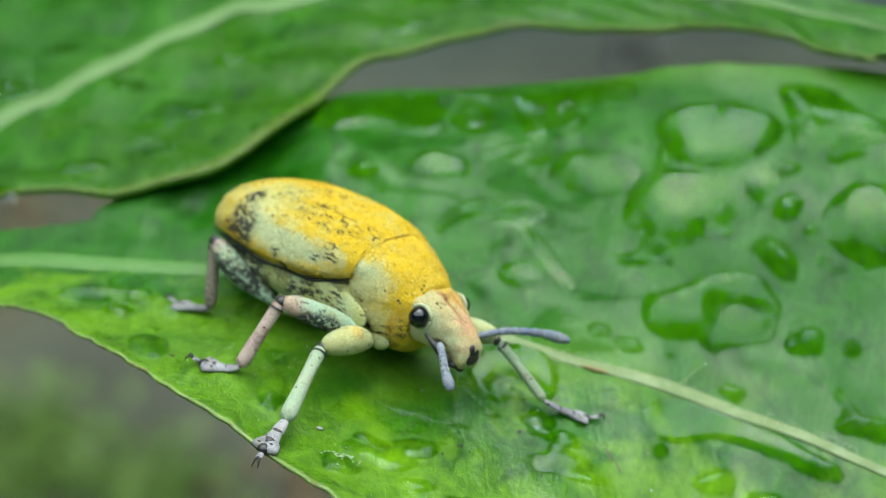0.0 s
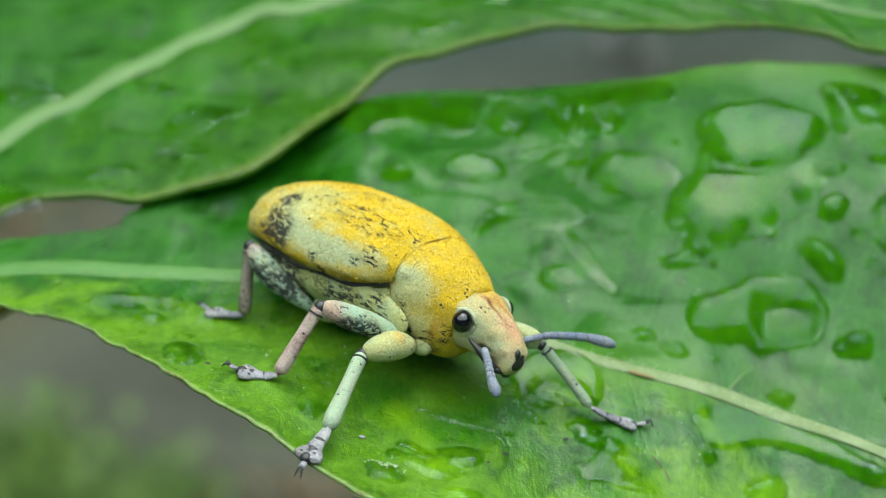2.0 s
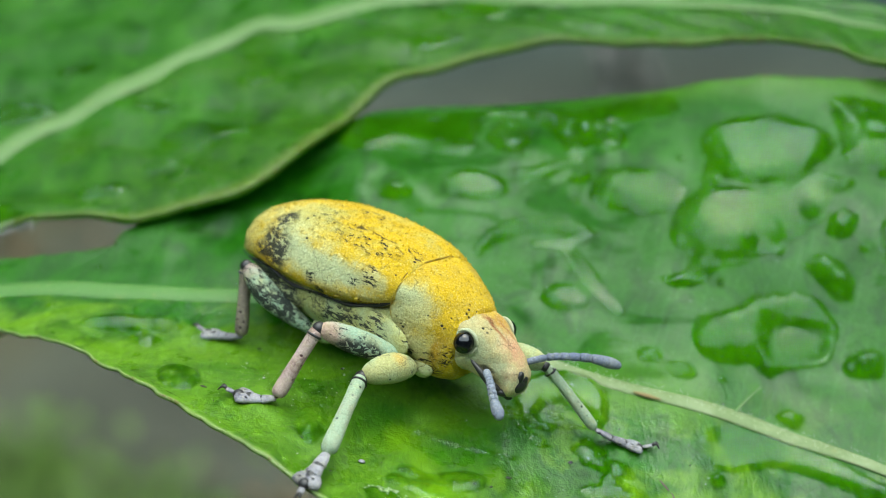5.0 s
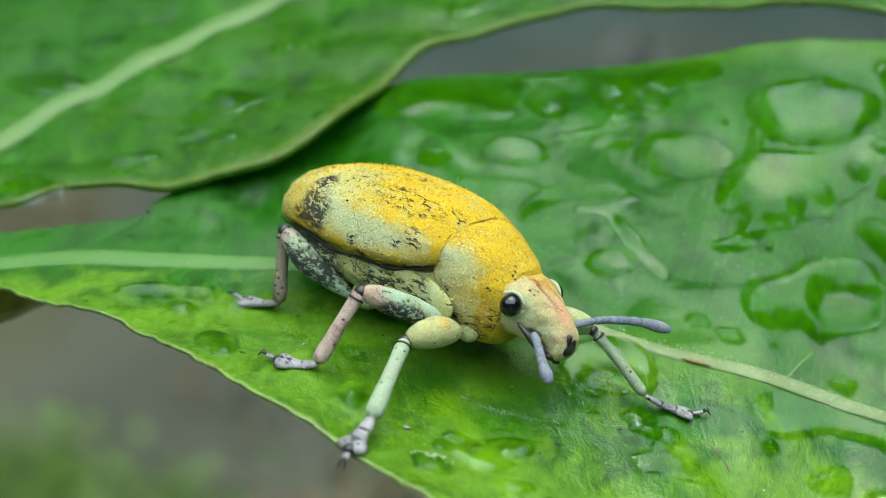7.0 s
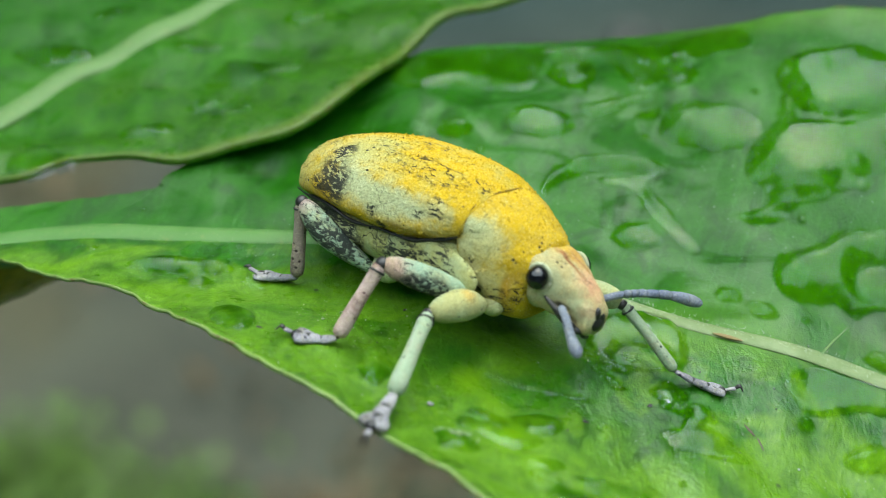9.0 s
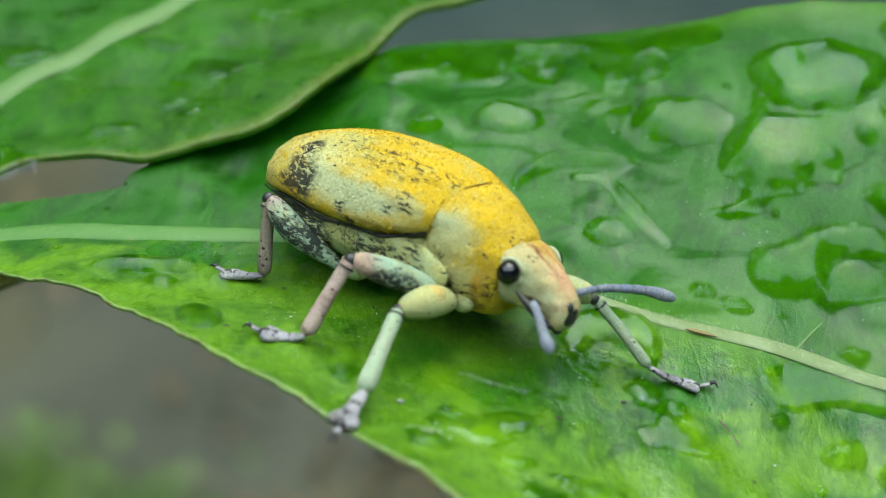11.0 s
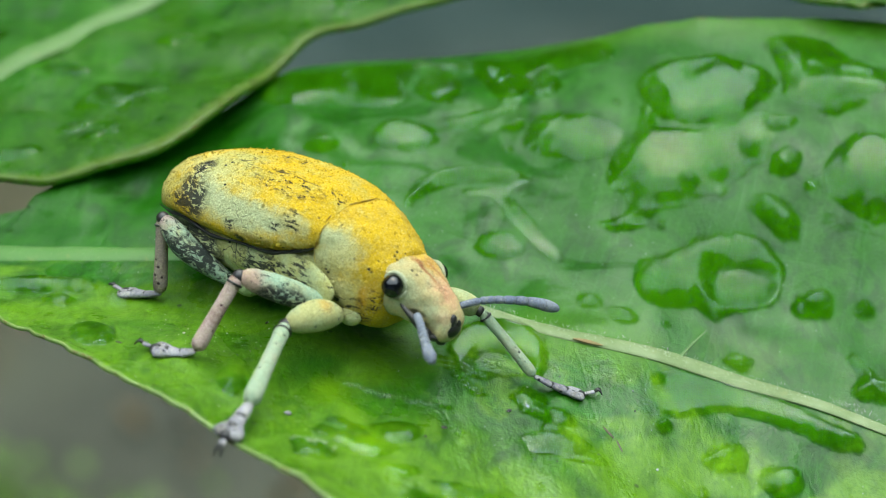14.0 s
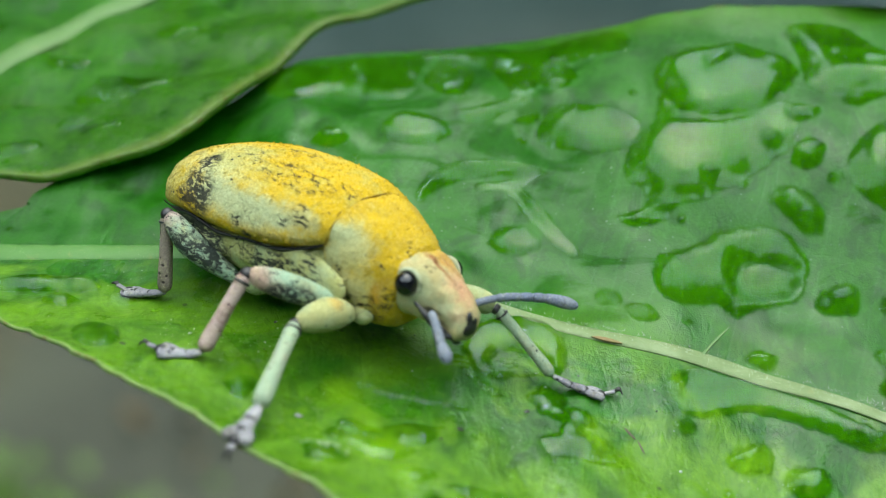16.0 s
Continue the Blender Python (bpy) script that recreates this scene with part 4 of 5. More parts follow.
puddle([(10.54, -1.24), (11.18, -0.55), (11.91, -0.19), (12.66, -0.34), (13.62, -0.48), (14.75, -0.94), (15.91, -1.41), (17.01, -2.11), (17.90, -2.58), (18.27, -2.98), (17.99, -3.41), (17.32, -3.31), (16.58, -2.93), (16.02, -2.62), (15.16, -2.28), (14.21, -1.90), (13.18, -1.85), (12.62, -2.15), (11.87, -2.39), (11.16, -2.34), (10.87, -1.89)], 0.42, 0.42, "long rain puddle lying along the pale midrib", lean=(0.1, -1))
puddle([(18.16, 0.28), (18.57, 0.61), (18.92, 0.21), (19.31, -0.43), (20.13, -0.47), (20.97, -0.87), (20.73, -1.92), (19.75, -1.68), (18.96, -1.50), (18.27, -1.33), (18.10, -1.00), (18.50, -0.59), (18.38, -0.13)], 0.5, 0.7, "bent rain puddle across the side veins")
puddle([(13.59, 0.33), (13.91, 0.64), (14.46, 0.59), (14.79, 0.39), (14.65, 0.05), (14.38, -0.15), (13.92, 0.12)], 0.35, 0.5, "small rain drop resting against the midrib")
puddle([(12.43, -4.03), (12.41, -3.62), (12.89, -3.21), (13.76, -2.92), (14.09, -3.25), (13.94, -4.00), (13.46, -4.21), (12.84, -4.30)], 0.45, 0.6, "lumpy rain drop on the near half")
puddle([(14.27, -4.39), (14.49, -3.99), (15.22, -3.83), (15.80, -3.97), (15.91, -4.48), (15.51, -5.07), (14.62, -5.06)], 0.45, 0.6, "lumpy rain drop on the near half")
puddle([(10.72, -2.85), (10.96, -2.55), (11.29, -2.48), (11.50, -2.72), (11.31, -3.02), (10.91, -3.10)], 0.42, 0.42, "small round bead of rain water")
puddle([(2.39, 7.73), (3.08, 8.87), (4.15, 9.53), (5.82, 9.51), (7.16, 8.96), (6.53, 8.50), (5.32, 8.60), (4.22, 8.58), (3.25, 8.03), (2.53, 7.24)], 0.45, 0.9, "ridge of rain water on the far half")
puddle([(4.64, 8.29), (5.92, 8.35), (7.10, 8.80), (7.40, 8.64), (6.38, 7.90), (6.67, 6.82), (7.44, 5.63), (8.20, 4.62), (7.74, 4.49), (6.89, 5.41), (6.18, 6.67), (5.83, 7.64), (4.84, 7.89)], 0.1, 0.4, "thin shining film of water with a sharp corner")
puddle([(7.31, 10.96), (7.52, 11.97), (8.27, 12.34), (9.58, 11.76), (10.45, 11.08), (11.05, 10.36), (10.68, 9.39), (9.80, 9.34), (8.31, 9.98)], 0.42, 0.85, "rounded rain puddle on the far half", lean=(-1, 0.3))
puddle([(16.35, 10.12), (17.02, 10.42), (17.84, 10.22), (17.65, 9.66), (16.78, 9.61)], 0.26, 0.4, "flat oval rain drop near the swollen margin")
puddle([(18.87, 10.63), (19.29, 11.31), (20.25, 11.56), (20.99, 11.23), (20.33, 10.86), (19.43, 10.53)], 0.26, 0.4, "narrow rain streak near the swollen margin")
puddle([(16.40, 8.02), (16.79, 8.64), (17.46, 8.77), (17.81, 8.43), (17.54, 7.79), (17.03, 7.54), (16.58, 7.72)], 0.36, 0.45, "small lumpy rain drop")
puddle([(17.61, 15.34), (19.13, 15.62), (20.25, 15.03), (21.08, 13.52), (22.50, 12.94), (23.90, 12.66), (23.52, 11.58), (21.55, 11.59), (20.23, 11.70), (18.76, 11.22), (17.73, 11.58), (17.73, 13.57)], 0.4, 1.0, "broad shining sheet of rain water along the margin", lean=(-0.5, -0.8))
puddle([(17.64, 7.22), (17.92, 7.40), (18.16, 7.14), (17.92, 6.96)], 0.2, 0.25, "tiny clear bead of rain water")
puddle([(14.14, 6.87), (14.44, 7.11), (14.68, 6.93), (14.39, 6.68)], 0.2, 0.25, "tiny clear bead of rain water")
puddle([(11.60, 1.66), (11.80, 1.88), (12.00, 1.76), (11.76, 1.55)], 0.18, 0.25, "tiny clear bead of rain water")
puddle([(2.96, 14.43), (3.35, 16.25), (4.20, 16.50), (5.00, 15.63), (4.79, 13.72), (3.73, 13.24)], 0.5, 0.5, "small bright domed rain drop on the far half")
puddle([(7.51, 14.31), (7.97, 15.67), (8.79, 15.49), (9.10, 14.33), (8.58, 13.30), (7.78, 13.38)], 0.4, 0.5, "small bright domed rain drop on the far half")
puddle([(-1.53, 10.89), (-1.19, 11.43), (-0.51, 11.39), (-0.06, 10.97), (-0.29, 10.53), (-1.07, 10.50)], 0.4, 0.5, "small flat rain drop on the far half")
puddle([(6.29, 11.72), (6.66, 12.17), (7.25, 12.33), (7.45, 11.99), (6.97, 11.69)], 0.3, 0.5, "small flat rain drop on the far half")
puddle([(1.19, 11.47), (2.10, 12.12), (3.34, 11.83), (3.87, 10.95), (2.95, 10.25), (1.62, 10.58)], 0.25, 0.6, "narrow sheet of rain water on the far half")
puddle([(4.80, 11.55), (5.98, 12.19), (7.16, 12.82), (6.72, 13.05), (5.32, 12.67), (4.15, 12.25), (4.35, 11.66)], 0.16, 0.5, "thin film of water broken by the side veins")
puddle([(6.14, 7.70), (6.47, 7.72), (6.85, 6.96), (7.33, 6.05), (7.70, 5.36), (7.39, 5.43), (6.80, 6.18), (6.32, 7.03)], 0.3, 0.35, "narrow rain drop beside the water sheet")
puddle([(8.53, 2.67), (8.87, 2.99), (9.39, 2.85), (9.56, 2.47), (9.11, 2.16), (8.66, 2.26)], 0.25, 0.5, "flat rain drop on the side vein")
puddle([(4.92, 5.27), (5.60, 5.96), (6.63, 5.32), (6.69, 4.69), (5.73, 4.53)], 0.2, 0.5, "thin flat film of rain water")
puddle([(3.66, -0.60), (3.97, 0.56), (4.91, 1.26), (6.05, 1.43), (6.84, 1.07), (7.24, 0.27), (7.25, -0.55), (6.85, -1.34), (5.54, -1.57), (4.83, -1.91), (4.06, -1.64)], 0.3, 0.4, "shallow round puddle around the weevil's front foot", hole=[(4.63, -0.92), (5.22, -0.40), (6.21, -0.57), (6.53, -1.13), (5.55, -1.41), (4.86, -1.40)])
puddle([(10.80, 3.90), (11.07, 4.43), (11.91, 4.67), (12.69, 4.94), (13.27, 5.31), (14.18, 5.39), (15.22, 5.39), (15.91, 5.30), (16.28, 4.77), (16.58, 4.24), (16.36, 3.43), (15.97, 2.86), (15.29, 2.58), (14.52, 2.39), (13.74, 2.07), (13.43, 2.11), (13.15, 2.46), (12.53, 2.57), (11.65, 2.40), (11.02, 2.76), (10.77, 3.23)], 0.6, 0.85, "wide ring-shaped rain puddle around a dry spot", hole=[(13.97, 4.03), (13.82, 3.35), (14.02, 2.89), (14.90, 2.78), (15.72, 3.04), (16.23, 3.58), (15.97, 4.05), (15.07, 4.12), (14.32, 4.15)], lean=(-0.7, 0.2))
puddle([(13.98, 3.97), (13.86, 3.37), (14.06, 2.93), (14.90, 2.83), (15.69, 3.08), (16.17, 3.58), (15.92, 3.98), (15.06, 4.06), (14.34, 4.09)], 0.05, 0.3, "flat film of water inside the ring-shaped puddle")
puddle([(-12.89, 3.39), (-12.16, 3.88), (-10.94, 3.99), (-9.67, 3.74), (-8.83, 3.22), (-9.33, 2.75), (-10.75, 2.78), (-11.98, 2.90)], 0.4, 0.6, "long flat puddle near the pale midrib")
puddle([(-10.76, 2.27), (-10.42, 2.65), (-9.89, 2.53), (-9.45, 2.01), (-9.82, 1.54), (-10.39, 1.70)], 0.3, 0.4, "clear rounded rain drop near the hind foot")
puddle([(-8.58, 2.37), (-8.23, 2.77), (-7.73, 2.76), (-7.47, 2.32), (-7.95, 2.11)], 0.25, 0.4, "clear rounded rain drop near the hind foot")
puddle([(-9.32, -0.67), (-8.87, 0.04), (-8.07, -0.16), (-7.56, -1.17), (-7.86, -2.01), (-8.73, -1.83)], 0.3, 0.5, "clear wide rain drop near the leaf edge")
puddle([(-4.08, -3.50), (-3.93, -2.53), (-3.41, -2.07), (-2.98, -2.75), (-2.99, -3.95), (-3.32, -4.47), (-3.83, -4.38)], 0.45, 0.6, "clear wide rain drop behind the front foot")
water([(6.39, -2.55, 0.59, 0.62), (6.8, -3.09, 0.41, 0.39)], [], 0.2, "clear rounded rain drop on the green leaf")
water([(-0.82, -7.01, 0.73, 0.57)], [], 0.25, "clear rounded rain drop on the green leaf")
water([(0.82, -5.93, 1.08, 0.66), (1.82, -5.01, 0.78, 0.51)], [], 0.2, "clear rounded rain drop on the green leaf")
water([(7.52, -4.24, 1.13, 0.64)], [], 0.22, "clear rounded rain drop on the green leaf")
# thin curved ridges of water drawn out on the near half
for x0, y0, turn, bow, count in ((0.2, -2.6, -14, 0.02, 11), (3.4, -1.0, -50, 0.03, 7)):
    ridge_ = [(x0 + 0.33 * j * math.cos(radians(turn)), y0 + 0.33 * j * math.sin(radians(turn)) + bow * j * (j - count) * 0.33, 0.28, 0.1) for j in range(count)]
    water(ridge_, [], 0.09, "thin curved thread of water on the leaf", cell=0.045)
# small scattered drops on both leaves
rs = np.random.RandomState(21)
for k in range(26):
    u, t_ = rs.uniform(0.18, 0.72), rs.uniform(-0.85, 0.9)
    e_ = glide(FAR if t_ > 0 else NEAR, 101)[int(u * 100)]
    m_ = glide(MID, 101)[int(u * 100)]
    c_ = m_ + (e_ - m_) * abs(t_)
    a_ = rs.uniform(0.08, 0.2)
    if abs(t_) > 0.12 and not (-8 < c_[0] < 4 and -4 < c_[1] < 5):
        water([(c_[0], c_[1], a_, a_ * rs.uniform(0.8, 1.3))], [], a_ * 0.6, "small clear rain drop on the green leaf", cell=0.05)
for k in range(13):
    u, t_ = rs.uniform(0.1, 0.85), rs.uniform(-0.9, 0.5)
    e_ = glide(B_FAR if t_ > 0 else B_NEAR, 101)[int(u * 100)]
    m_ = glide(B_MID, 101)[int(u * 100)]
    c_ = m_ + (e_ - m_) * abs(t_)
    a_ = rs.uniform(0.4, 1.5)
    if abs(t_) > 0.15:
        water([(c_[0], c_[1], a_, a_ * rs.uniform(0.5, 0.9)), (c_[0] + a_, c_[1] + rs.uniform(-0.5, 0.5) * a_, a_ * 0.7, a_ * 0.5)], [], 0.12, "flat rain puddle on the overlapping leaf", back_leaf, back_z, 0.1)
# thin films that run into each other on the near half
for k in range(6):
    cx_, cy_, a_ = rs.uniform(-4, 7.5), rs.uniform(-9.5, -2.5), rs.uniform(0.4, 1.0)
    if np.interp(cx_, [p[0] for p in NEAR], [p[1] for p in NEAR]) < cy_ - 2.2 and not (-5 < cx_ < -2 and cy_ < -5):
        pools_ = [(cx_ + 1.2 * a_ * j * math.cos(k), cy_ + 0.9 * a_ * j * math.sin(k * 1.7) * (1 if j % 2 else -0.6), a_ * rs.uniform(0.5, 1.1), a_ * rs.uniform(0.3, 0.7)) for j in range(3)]
        water(pools_, [], rs.uniform(0.07, 0.14), "thin uneven film of rain water on the leaf")
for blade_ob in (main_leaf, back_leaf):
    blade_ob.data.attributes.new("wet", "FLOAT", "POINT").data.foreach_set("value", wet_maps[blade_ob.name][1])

# ---- the weevil ----
weevil = new("weevil")
weevil.matrix_world = Matrix(((0.7413, 0.6355, 0.2159, -0.980 * MM), (-0.6679, 0.6664, 0.3315, 0.678 * MM), (0.0668, -0.39, 0.9184, -1.168 * MM), (0, 0, 0, 1)))
tagged(weevil, "yellow and mint powder-dusted weevil standing on the leaf", "weevil")

v, f = loft([(-7.55, 0.3, 2.95, 2.7, 2.5), (-7.32, 1.0, 3.65, 2.9, 2.35), (-6.6, 1.85, 4.48, 3.05, 2.4), (-5.3, 2.42, 5.09, 3.32, 2.6), (-3.5, 2.75, 5.58, 3.5, 2.62),
             (-1.3, 2.75, 5.8, 3.75, 2.88), (0.3, 2.5, 5.73, 4.1, 3.4), (0.95, 2.22, 5.5, 4.3, 3.75), (1.1, 2.12, 5.42, 4.35, 3.85)], 120, 96, 0.92)
# shallow rows of punctures and the seam between the wing cases
ang = np.arctan2(v[:, 1], v[:, 2] - 3.0)
inset = 0.025 * np.cos(ang * 14) - 0.05 * np.exp(-((v[:, 1] / 0.12) ** 2)) * (v[:, 2] > 4)
v = v + np.stack([0 * inset, np.sin(ang) * inset, np.cos(ang) * inset], -1)
elytra = part("elytra", mesh_from("elytra", v, f, elytra_dust), weevil, "yellow wing cases with mint dust and black worn patches")
elytra_shape = (v, f)
v, f = loft([(0.9, 2.0, 5.3, 4.2, 2.5), (1.02, 2.05, 5.38, 4.2, 2.3), (1.5, 2.02, 5.42, 3.85, 1.8), (2.3, 1.84, 5.16, 3.4, 1.45), (3.0, 1.52, 4.76, 3.15, 1.5), (3.4, 1.3, 4.5, 3.15, 1.85), (3.5, 1.15, 4.35, 3.3, 2.2)], 60, 72, 0.84)
v = v + 0.035 * np.stack([0 * v[:, 0], wob(v[:, 0], v[:, 2], 1.3, 63), wob(v[:, 0], v[:, 1], 1.2, 64)], -1)
pronotum = part("pronotum", mesh_from("pronotum", v, f, pronotum_dust), weevil, "yellow powdery pronotum with a mint flank")
pronotum_shape = (v, f)
arc_ = np.linspace(-0.25, math.pi + 0.25, 60)
arc_c, arc_s = np.cos(arc_), np.sin(arc_)
v, f = tube(np.column_stack([1.04 + 0.03 * np.sin(arc_ * 5), 2.12 * np.sign(arc_c) * np.abs(arc_c) ** 0.9, 4.28 + 1.13 * np.sign(arc_s) * np.abs(arc_s) ** 0.9]), [0.04] * 20, 90, 8)
part("seam", mesh_from("seam", v, f, seam_dust), weevil, "dark ochre joint behind the pronotum")
v, f = loft([(3.1, 1.18, 4.35, 3.5, 2.2), (3.7, 1.16, 4.3, 3.5, 2.3), (4.3, 0.95, 4.12, 3.3, 2.25), (4.9, 0.7, 3.8, 3.05, 2.15), (5.35, 0.66, 3.46, 2.85, 2.02), (5.65, 0.62, 3.12, 2.6, 2.05), (5.8, 0.4, 2.85, 2.55, 2.25)], 60, 64, 0.68)
groove = 0.09 * np.exp(-((v[:, 1] / 0.16) ** 2)) * ((v[:, 2] > 3) & (v[:, 0] > 4) & (v[:, 0] < 5.6))
v[:, 2] -= groove
v = v + 0.035 * np.stack([0 * groove, wob(v[:, 0], v[:, 2], 0.9, 61), wob(v[:, 0], v[:, 1], 0.8, 62)], -1)
head = part("head", mesh_from("head", v, f, head_dust), weevil, "cream head with pink-orange broad snout")
for side in (-1, 1):
    v, f = ball((3.82, 1.22 * side, 3.57), (0.37, 0.36, 0.39), 18)
    part("eye", mesh_from("eye", v, f, eye_black), head, "glossy black bulging eye")
    turn = np.linspace(0, 2 * np.pi, 25)
    v, f = tube(np.column_stack([3.82 + 0.43 * np.cos(turn), (1.08 - 0.06 * np.cos(turn)) * side, 3.57 + 0.45 * np.sin(turn)]), [0.07] * 25, 60, 10)
    part("eye_ring", mesh_from("eye_ring", v, f, brow_dust), head, "pale powdery ring around the eye")
for side in (-1, 1):
    v, f = tube([(4.15, 1.06 * side, 3.05), (4.6, 1.0 * side, 2.8), (5.05, 0.88 * side, 2.5), (5.4, 0.66 * side, 2.3)], [0.05, 0.11, 0.14, 0.1], 24, 10)
    part("antennal_groove", mesh_from("antennal_groove", v, f, mouth_black), head, "black groove from eye to mouth")
v, f = joined(ball((5.66, -0.02, 2.5), (0.24, 0.44, 0.3)), ball((5.74, -0.14, 2.86), (0.13, 0.15, 0.24)), ball((5.72, 0.14, 2.68), (0.14, 0.2, 0.22)), tube([(5.0, -0.78, 2.42), (5.35, -0.66, 2.24), (5.62, -0.3, 2.2)], [0.1, 0.13, 0.12], 14, 10), tube([(5.5, -0.5, 2.3), (5.55, -0.35, 2.05), (5.62, -0.1, 1.98)], [0.12, 0.1, 0.04], 12, 8))
part("mouthparts", mesh_from("mouthparts", v, f, mouth_black), head, "black mouthparts at the snout's tip")
v, f = loft([(-7.1, 0.8, 2.9, 2.5, 2.1), (-6.3, 1.5, 3.2, 2.5, 1.75), (-5.5, 2.0, 3.5, 2.6, 1.5), (-3, 2.35, 3.5, 2.6, 1.2), (-0.5, 2.4, 4, 2.8, 1.2), (1.0, 2.1, 4.4, 2.9, 1.4), (1.6, 1.7, 4.2, 2.9, 1.7)], 90, 64)
seg = 0.05 * (np.abs((v[:, 0] * 0.72) % 1.0 - 0.5) < 0.07)
v[:, 1] *= 1 - seg
part("abdomen", mesh_from("abdomen", v, f, belly_dust), weevil, "mint belly with black mottling")


sections_ = glide([(-7.0, 1.75, 3.0, 2.4), (-5.5, 2.4, 3.3, 2.6), (-3.5, 2.75, 3.5, 2.62), (-1.3, 2.75, 3.75, 2.88), (0.3, 2.5, 4.1, 3.4), (0.9, 2.25, 4.35, 3.75)], 40)
for side in (-1, 1):
    v, f = tube(np.column_stack([sections_[:, 0], side * sections_[:, 1] * 0.85, sections_[:, 2] - 0.7 * (sections_[:, 2] - sections_[:, 3])]) + np.column_stack([np.zeros(40), np.zeros(40), 0.05 * np.sin(sections_[:, 0] * 2.3)]), 0.06 + 0.03 * np.sin(sections_[:, 0] * 3.1) * np.sin(sections_[:, 0] * 1.7), 90, 8)
    part("elytral_rim", mesh_from("elytral_rim", v, f, mouth_black), weevil, "black bare rim under the wing case")
    for px_, pz_, pl_, ph_ in ((0.5, 2.75, 1.7, 0.75), (-0.95, 2.65, 1.1, 0.55), (-2.1, 2.5, 0.95, 0.4), (-3.7, 2.3, 0.9, 0.36)):
        v, f = ball((px_, side * 2.14, pz_), (pl_, 0.28, ph_))
        part("side_plate", mesh_from("side_plate", v, f, belly_dust), weevil, "cream-mint flank plate mottled black")
for cx_, cy_, cz_, cr_ in ((2.45, 1.38, 1.98, 0.42), (1.2, 1.85, 1.9, 0.62), (-2.0, 1.7, 1.5, 0.6)):
    for side in (-1, 1):
        v, f = ball((cx_, cy_ * side, cz_), (cr_, cr_ * 0.8, cr_ * 0.85))
        part("coxa", mesh_from("coxa", v, f, front_femur_dust if cx_ > 2 else belly_dust), weevil)


def powder(name, body, n, lowest, material, seed, over):
    """Loose grains that roughen a dusted back."""
    v, f = body
    r = np.random.RandomState(seed)
    quads = np.array([q for q in f if len(q) == 4])
    mids = v[quads].mean(1)
    quads = quads[mids[:, 2] > lowest]
    size_of = np.linalg.norm(np.cross(v[quads[:, 1]] - v[quads[:, 0]], v[quads[:, 3]] - v[quads[:, 0]]), axis=1)
    pick = quads[r.choice(len(quads), n, p=size_of / size_of.sum())]
    a, b = r.uniform(0, 1, (n, 1)), r.uniform(0, 1, (n, 1))
    c = (v[pick[:, 0]] * (1 - a) + v[pick[:, 1]] * a) * (1 - b) + (v[pick[:, 3]] * (1 - a) + v[pick[:, 2]] * a) * b
    base = np.array([(1, 0, -0.4), (-0.5, 0.87, -0.4), (-0.5, -0.87, -0.4), (0, 0, 1.0)])
    size = 0.014 + 0.055 * r.uniform(0, 1, (n, 1, 1)) ** 3
    jig = 1 + 0.5 * r.uniform(-1, 1, (n, 4, 3))
    verts = (c[:, None] + base[None] * jig * size).reshape(-1, 3)
    k = 4 * np.arange(n)[:, None]
    faces = np.concatenate([k + o for o in ([[0, 1, 3]], [[1, 2, 3]], [[2, 0, 3]])]).tolist()
    ob = part(name, mesh_from(name, verts, faces, material, False), over, "loose yellow powder grains")
    ob["kind"] = "stuff"


def claw(base, tip, r):
    b, t = np.array(base), np.array(tip)
    return tube([b, (b + t) / 2 + (0, 0, 0.14), t], [r, r * 0.8, r * 0.25], 10, 8)


